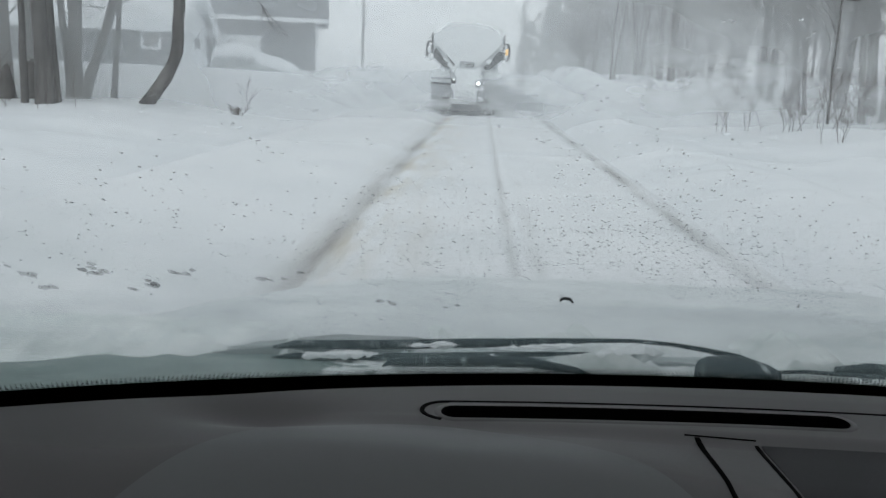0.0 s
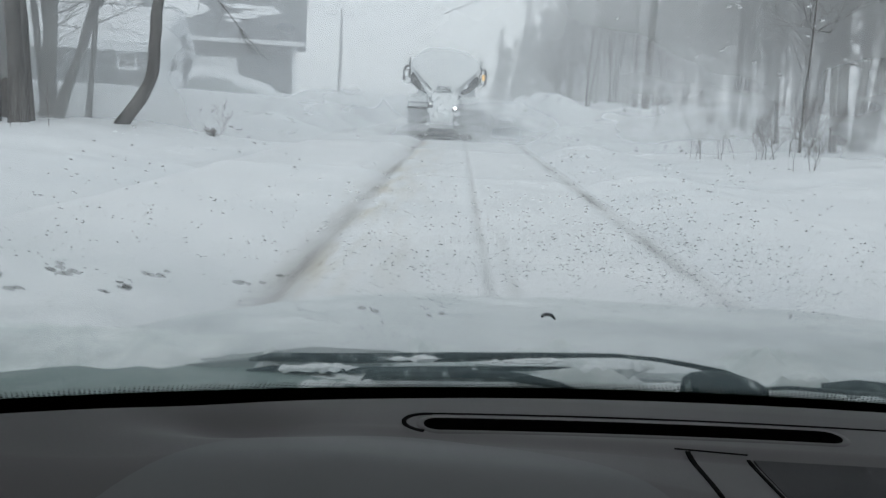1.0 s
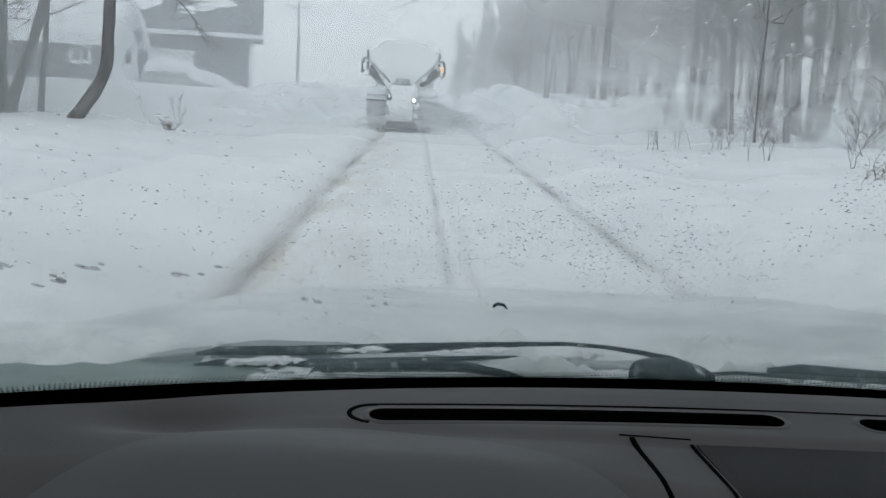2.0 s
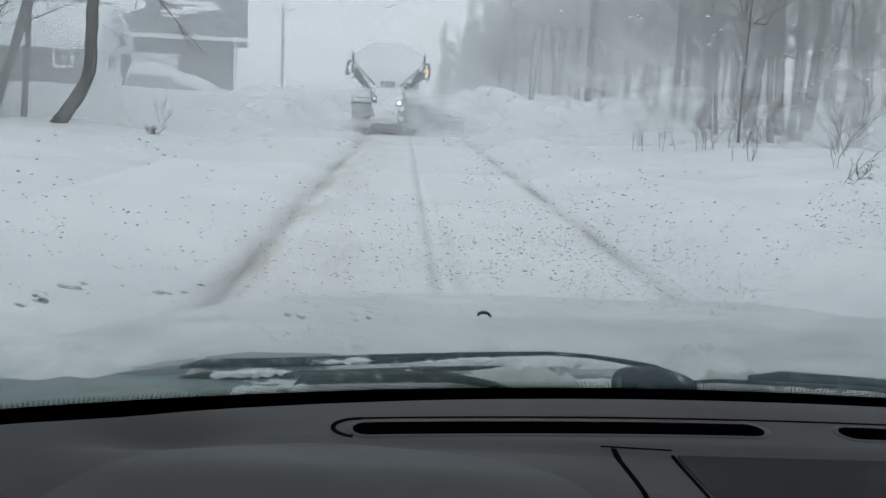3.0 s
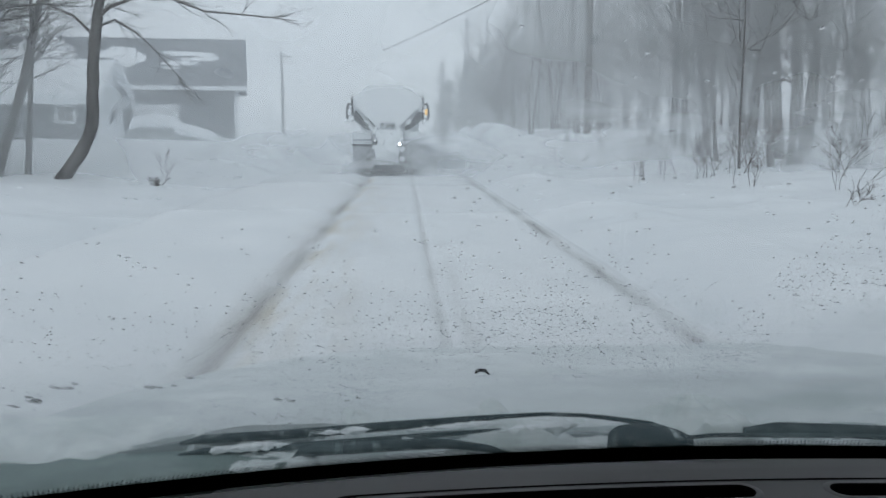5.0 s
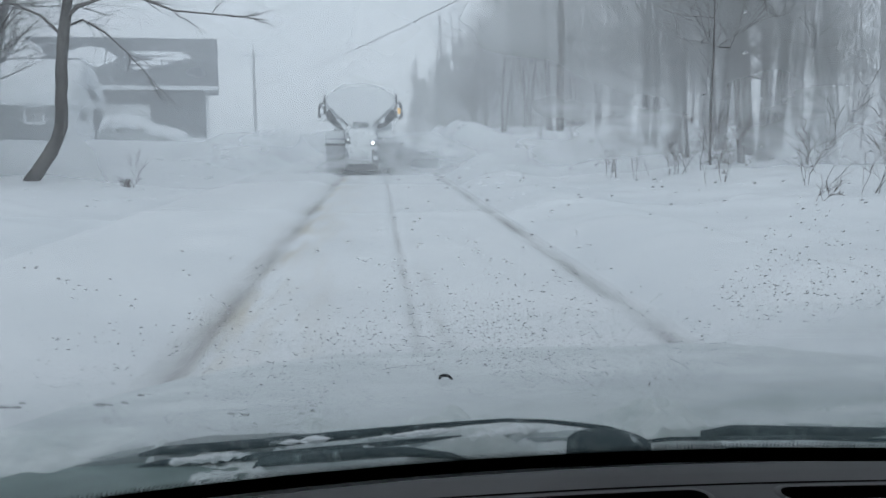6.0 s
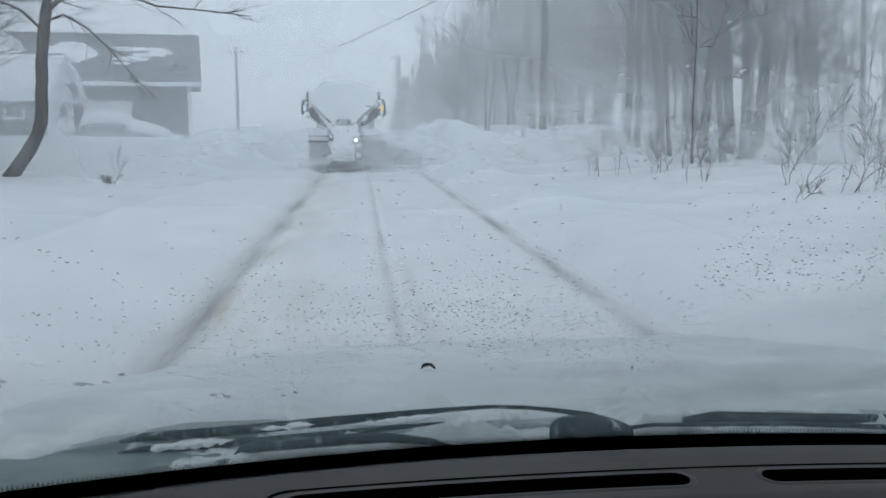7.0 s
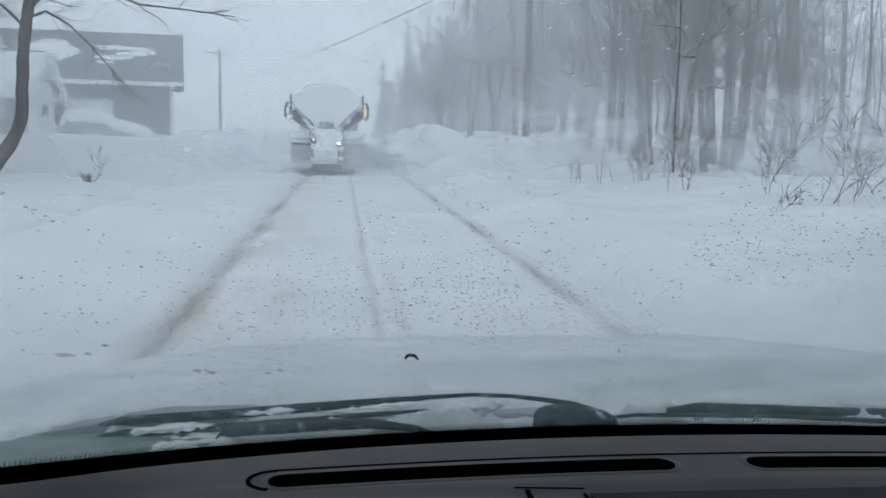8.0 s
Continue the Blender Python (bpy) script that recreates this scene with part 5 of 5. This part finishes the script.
for lip, rad in (([(-0.124, 1.045, 1.056), (-0.116, 1.045, 1.062), (-0.10, 1.045, 1.065), (0.0, 1.045, 1.070), (0.05, 1.045, 1.071), (0.10, 1.047, 1.064), (0.14, 1.049, 1.050)], [0.002, 0.005, 0.007, 0.007, 0.006, 0.004, 0.002]),
                 ([(0.30, 1.045, 1.072), (0.36, 1.045, 1.077), (0.52, 1.045, 1.074), (0.8, 1.02, 1.064), (1.1, 0.96, 1.05)], [0.002, 0.0025, 0.003, 0.003, 0.003])):
    part("cowl_lip", Shape().tube(lip, rad, 8), RUBBER, car, "dark rubber cowl edge")
cap = Shape()
cap.sheet(lambda a, b: (0.285 + (0.053 if math.cos(a) > 0 else 0.048) * math.copysign(abs(math.cos(a)) ** 0.7, math.cos(a)) * math.sin(b) ** 0.8, 1.05 + 0.022 * math.sin(a) * math.sin(b), 1.060 + 0.029 * max(0, math.cos(b)) ** 0.38 * (1 - 0.35 * max(0, math.cos(a)) * math.sin(b))), [2 * math.pi * i / 24 for i in range(25)], [0.02 + 1.55 * i / 8 for i in range(9)])
part("wiper_cap", cap, RUBBER, car, "rounded black wiper pivot cap")

# clumped snow lying along the wipers and the cowl
rng = random.Random(77)
clumps = Shape()


def packed(x, k):
    y0_ = screen_y(x) + 0.062
    y = y0_ + (1.20 - y0_) * k
    low = 1.040 + 0.018 * k
    lump = 0.024 * max(0.0, bumpy(x, y, 9, 31) + 0.2) + 0.018 * max(0.0, bumpy(x, y, 22, 32)) + 0.009 * bumpy(x, y, 55, 33) + 0.004 * bumpy(x, y, 120, 36)
    lump += 0.012 * smooth_step(-0.22, -0.36, x) * (0.4 + 0.9 * max(0, bumpy(x, y, 8, 34)))
    lump += (0.022 + 0.012 * bumpy(x, y, 40, 35)) * math.exp(-((x - 0.37) / 0.05) ** 4) + 0.016 * math.exp(-((x - 0.13) / 0.05) ** 2)
    lump += 0.034 * math.exp(-((y - 1.050) / 0.030) ** 2) * (smooth_step(0.0, 0.07, x) * smooth_step(0.24, 0.225, x) + smooth_step(0.34, 0.36, x) * smooth_step(0.46, 0.42, x)) * (0.75 + 0.6 * bumpy(x, y, 30, 37))
    lump *= 1 - 0.55 * smooth_step(-0.2, -0.34, x)
    near_cap = math.exp(-((x - 0.285) / 0.045) ** 2) * smooth_step(1.10, 1.07, y)
    return x, y, low + lump * (1 - 0.85 * near_cap) * smooth_step(0, 0.12, k) * (1 - 0.5 * smooth_step(0.75, 1.0, k)) - 0.05 * smooth_step(-0.18, -0.30, x) * smooth_step(0.66 + 0.25 * bumpy(x, 0, 9, 38) + 0.12 * bumpy(x, k * 0.1, 30, 39), 0.30, k)


clumps.solid_sheet(packed, [CX - 1.03 + 2.06 * i / 520 for i in range(521)], [i / 44 for i in range(45)], (0, 0, -0.02))
part("cowl_snow", clumps, SLUSH, car, "lumpy snow packed along the wipers", kind="stuff")


# outer skin of the car
part("roof_panel", Shape().solid_sheet(lambda a, b: (CX + 0.98 * a, -1.96 + 2.14 * b, 1.672 + 0.045 * (1 - a * a) * (1 - (2 * b - 1) ** 4)), [-1 + i / 10 for i in range(21)], [i / 16 for i in range(17)], (0, 0, -0.008)), CAR_PAINT, car)
part("roof_snow", Shape().solid_sheet(lambda a, b: (CX + 0.93 * a, -1.90 + 1.98 * b, 1.690 + 0.045 * (1 - a * a) + 0.05 * (1 - a ** 6) * (1 - (2 * b - 1) ** 8) + 0.012 * bumpy(a * 2, b * 3, 2.5, 61)), [-1 + i / 14 for i in range(29)], [i / 24 for i in range(25)], (0, 0, -0.012)), SNOW, car, "even layer of snow on the roof")
for s in (-1, 1):
    for y0, y1 in ((-0.52, 0.66), (-1.62, -0.54)):
        d = part("door", Shape().solid_sheet(lambda a, b, s=s, y0=y0, y1=y1: (CX + s * (1.062 + 0.03 * math.sin(math.pi * b)), y0 + (y1 - y0) * a, 0.36 + 0.80 * b), [i / 6 for i in range(7)], [i / 10 for i in range(11)], (-s * 0.012, 0, 0)), CAR_PAINT, car)
        part("door_handle", Shape().box(CX + s * 1.098 - 0.018, CX + s * 1.098 + 0.018, y0 + 0.06, y0 + 0.24, 0.98, 1.01, 0.006), BLACK, d, "black door handle")
        w = part("side_window", Shape().solid_sheet(lambda a, b, s=s, y0=y0, y1=y1: (CX + s * (1.035 - 0.075 * b), y0 + 0.03 + (y1 - y0 - 0.06 - 0.42 * b * (y1 > 0)) * a, 1.165 + 0.43 * b), [i / 4 for i in range(5)], [i / 4 for i in range(5)], (-s * 0.004, 0, 0)), GLASS, car)
        w.visible_shadow = False
    part("front_quarter", Shape().box(CX + s * 1.03 - 0.03, CX + s * 1.03 + 0.03, 0.67, 1.06, 0.36, 0.99, 0.02), CAR_PAINT, car)
    part("middle_pillar", Shape().tube([(CX + s * 1.03, -0.53, 1.16), (CX + s * 0.96, -0.53, 1.62)], [0.03, 0.03], 8), BLACK, car)
    part("rear_quarter", Shape().box(CX + s * 1.03 - 0.03, CX + s * 1.03 + 0.03, -1.98, -1.64, 0.36, 1.16, 0.02), CAR_PAINT, car)
    for y in (1.42, -1.42):
        wheel = part("wheel", Shape().tube([(CX + s * 0.80, y, 0.36), (CX + s * 0.83, y, 0.36), (CX + s * 1.0, y, 0.36), (CX + s * 1.03, y, 0.36)], [0.31, 0.35, 0.35, 0.31], 28), TYRE, car)
        part("rim", Shape().tube([(CX + s * 1.031, y, 0.36), (CX + s * 1.05, y, 0.36)], [0.22, 0.16], 18), TRUCK_GREY, wheel)
    part("headlight", Shape().box(CX + s * 0.62 - 0.16, CX + s * 0.62 + 0.16, 1.90, 2.02, 0.72, 0.85, 0.04), PANE_DARK, car, "snow-dulled headlight")
part("tailgate", Shape().box(CX - 1.0, CX + 1.0, -2.03, -1.985, 0.36, 1.12, 0.02), CAR_PAINT, car)
part("rear_window", Shape().box(CX - 0.86, CX + 0.86, -2.01, -1.985, 1.16, 1.60, 0.01), PANE_DARK, car)
part("front_bumper", Shape().box(CX - 0.78, CX + 0.78, 1.92, 2.08, 0.34, 0.60, 0.05), BLACK, car)


# drops and frozen grime on the glass
def on_glass(shape, rng, x, s, r, flat=0.45, long=1.0):
    c = Vector(screen(x, s)) + Vector((0, 0.0007, 0.0012))
    up, side, out = Vector((0, -0.848, 0.53)), Vector((1, 0, 0)), Vector((0, 0.53, 0.848))
    k = len(shape.v)
    n = 7
    turn = rng.uniform(-0.3, 0.3)
    for ring, (rr, hh) in enumerate(((1.0, 0.0), (0.75, 0.65), (0.3, 0.95))):
        for j in range(n):
            w = 2 * math.pi * j / n + turn
            f = rr * r * (1 + 0.15 * math.sin(3 * w + x * 900))
            shape.v.append(tuple(c + side * math.cos(w) * f * long + up * math.sin(w) * f + out * hh * r * flat))
    for ring in range(2):
        for j in range(n):
            a, e = k + ring * n, (j + 1) % n
            shape.f.append([a + j, a + e, a + n + e, a + n + j])
    shape.f.append([k + 2 * n + j for j in range(n)])
    shape.f.append([k + j for j in range(n)][::-1])


rng = random.Random(9)
drops = Shape()
# most drops stand in fine rows that the blade drew as it swept round its pivot
for k in range(120):
    turn = radians(rng.uniform(104, 176))
    bow, gap = rng.uniform(0.02, 0.10), rng.uniform(0.012, 0.05)
    a, b = rng.uniform(0.30, 0.45), rng.uniform(0.5, 0.78)
    q = a
    while q < b:
        q += rng.expovariate(1 / gap)
        w = turn - bow * (q - 0.3)
        x, s = 0.30 + q * math.cos(w) + rng.gauss(0, 0.003), 0.02 + q * math.sin(w) + rng.gauss(0, 0.003)
        if -0.42 < x < 0.5 and 0.2 < s < 0.62:
            on_glass(drops, rng, x, s, rng.uniform(0.0004, 0.0009), 0.55, 1.25)
for i in range(3000):
    k = i % 6
    if k == 0:
        x, s = rng.gauss(0.25, 0.05), rng.gauss(0.36, 0.06)
    elif k < 3:
        x, s = rng.uniform(0.26, 0.50), rng.gauss(0.54, 0.05)
    elif k == 3:
        x, s = rng.gauss(0.09, 0.07), rng.gauss(0.44, 0.05)
    else:
        x, s = rng.uniform(-0.40, 0.22), rng.gauss(0.46, 0.07)
    if 0.25 < s < 0.75:
        on_glass(drops, rng, x, s, 0.0003 + 0.0007 * rng.random() ** 1.6, 0.55, 1.25)
for i in range(200):
    on_glass(drops, rng, rng.uniform(0.02, 0.42), rng.gauss(0.70, 0.05), rng.uniform(0.0005, 0.0012), 0.5, 1.1)
part("water_drops", drops, WATER, glass, "fine water drops", kind="stuff")
grime = Shape()
for gx, gs, w, n in ((-0.346, 0.379, 0.007, 9), (-0.342, 0.344, 0.006, 9), (-0.301, 0.380, 0.008, 14), (-0.302, 0.372, 0.004, 8), (-0.272, 0.350, 0.004, 22), (-0.241, 0.372, 0.009, 14),
                     (-0.285, 0.338, 0.003, 4), (-0.186, 0.352, 0.008, 14), (-0.155, 0.368, 0.008, 7), (-0.097, 0.296, 0.012, 6), (-0.052, 0.280, 0.012, 6), (-0.33, 0.37, 0.015, 4)):
    for i in range(max(2, n // 3)):
        on_glass(grime, rng, gx + rng.gauss(0, w * 0.55), gs + rng.gauss(0, 0.0045), rng.uniform(0.0030, 0.0056), 0.06, 0.8)
part("frozen_grime", grime, DIRT, glass, "grey frozen grime spots", kind="stuff")
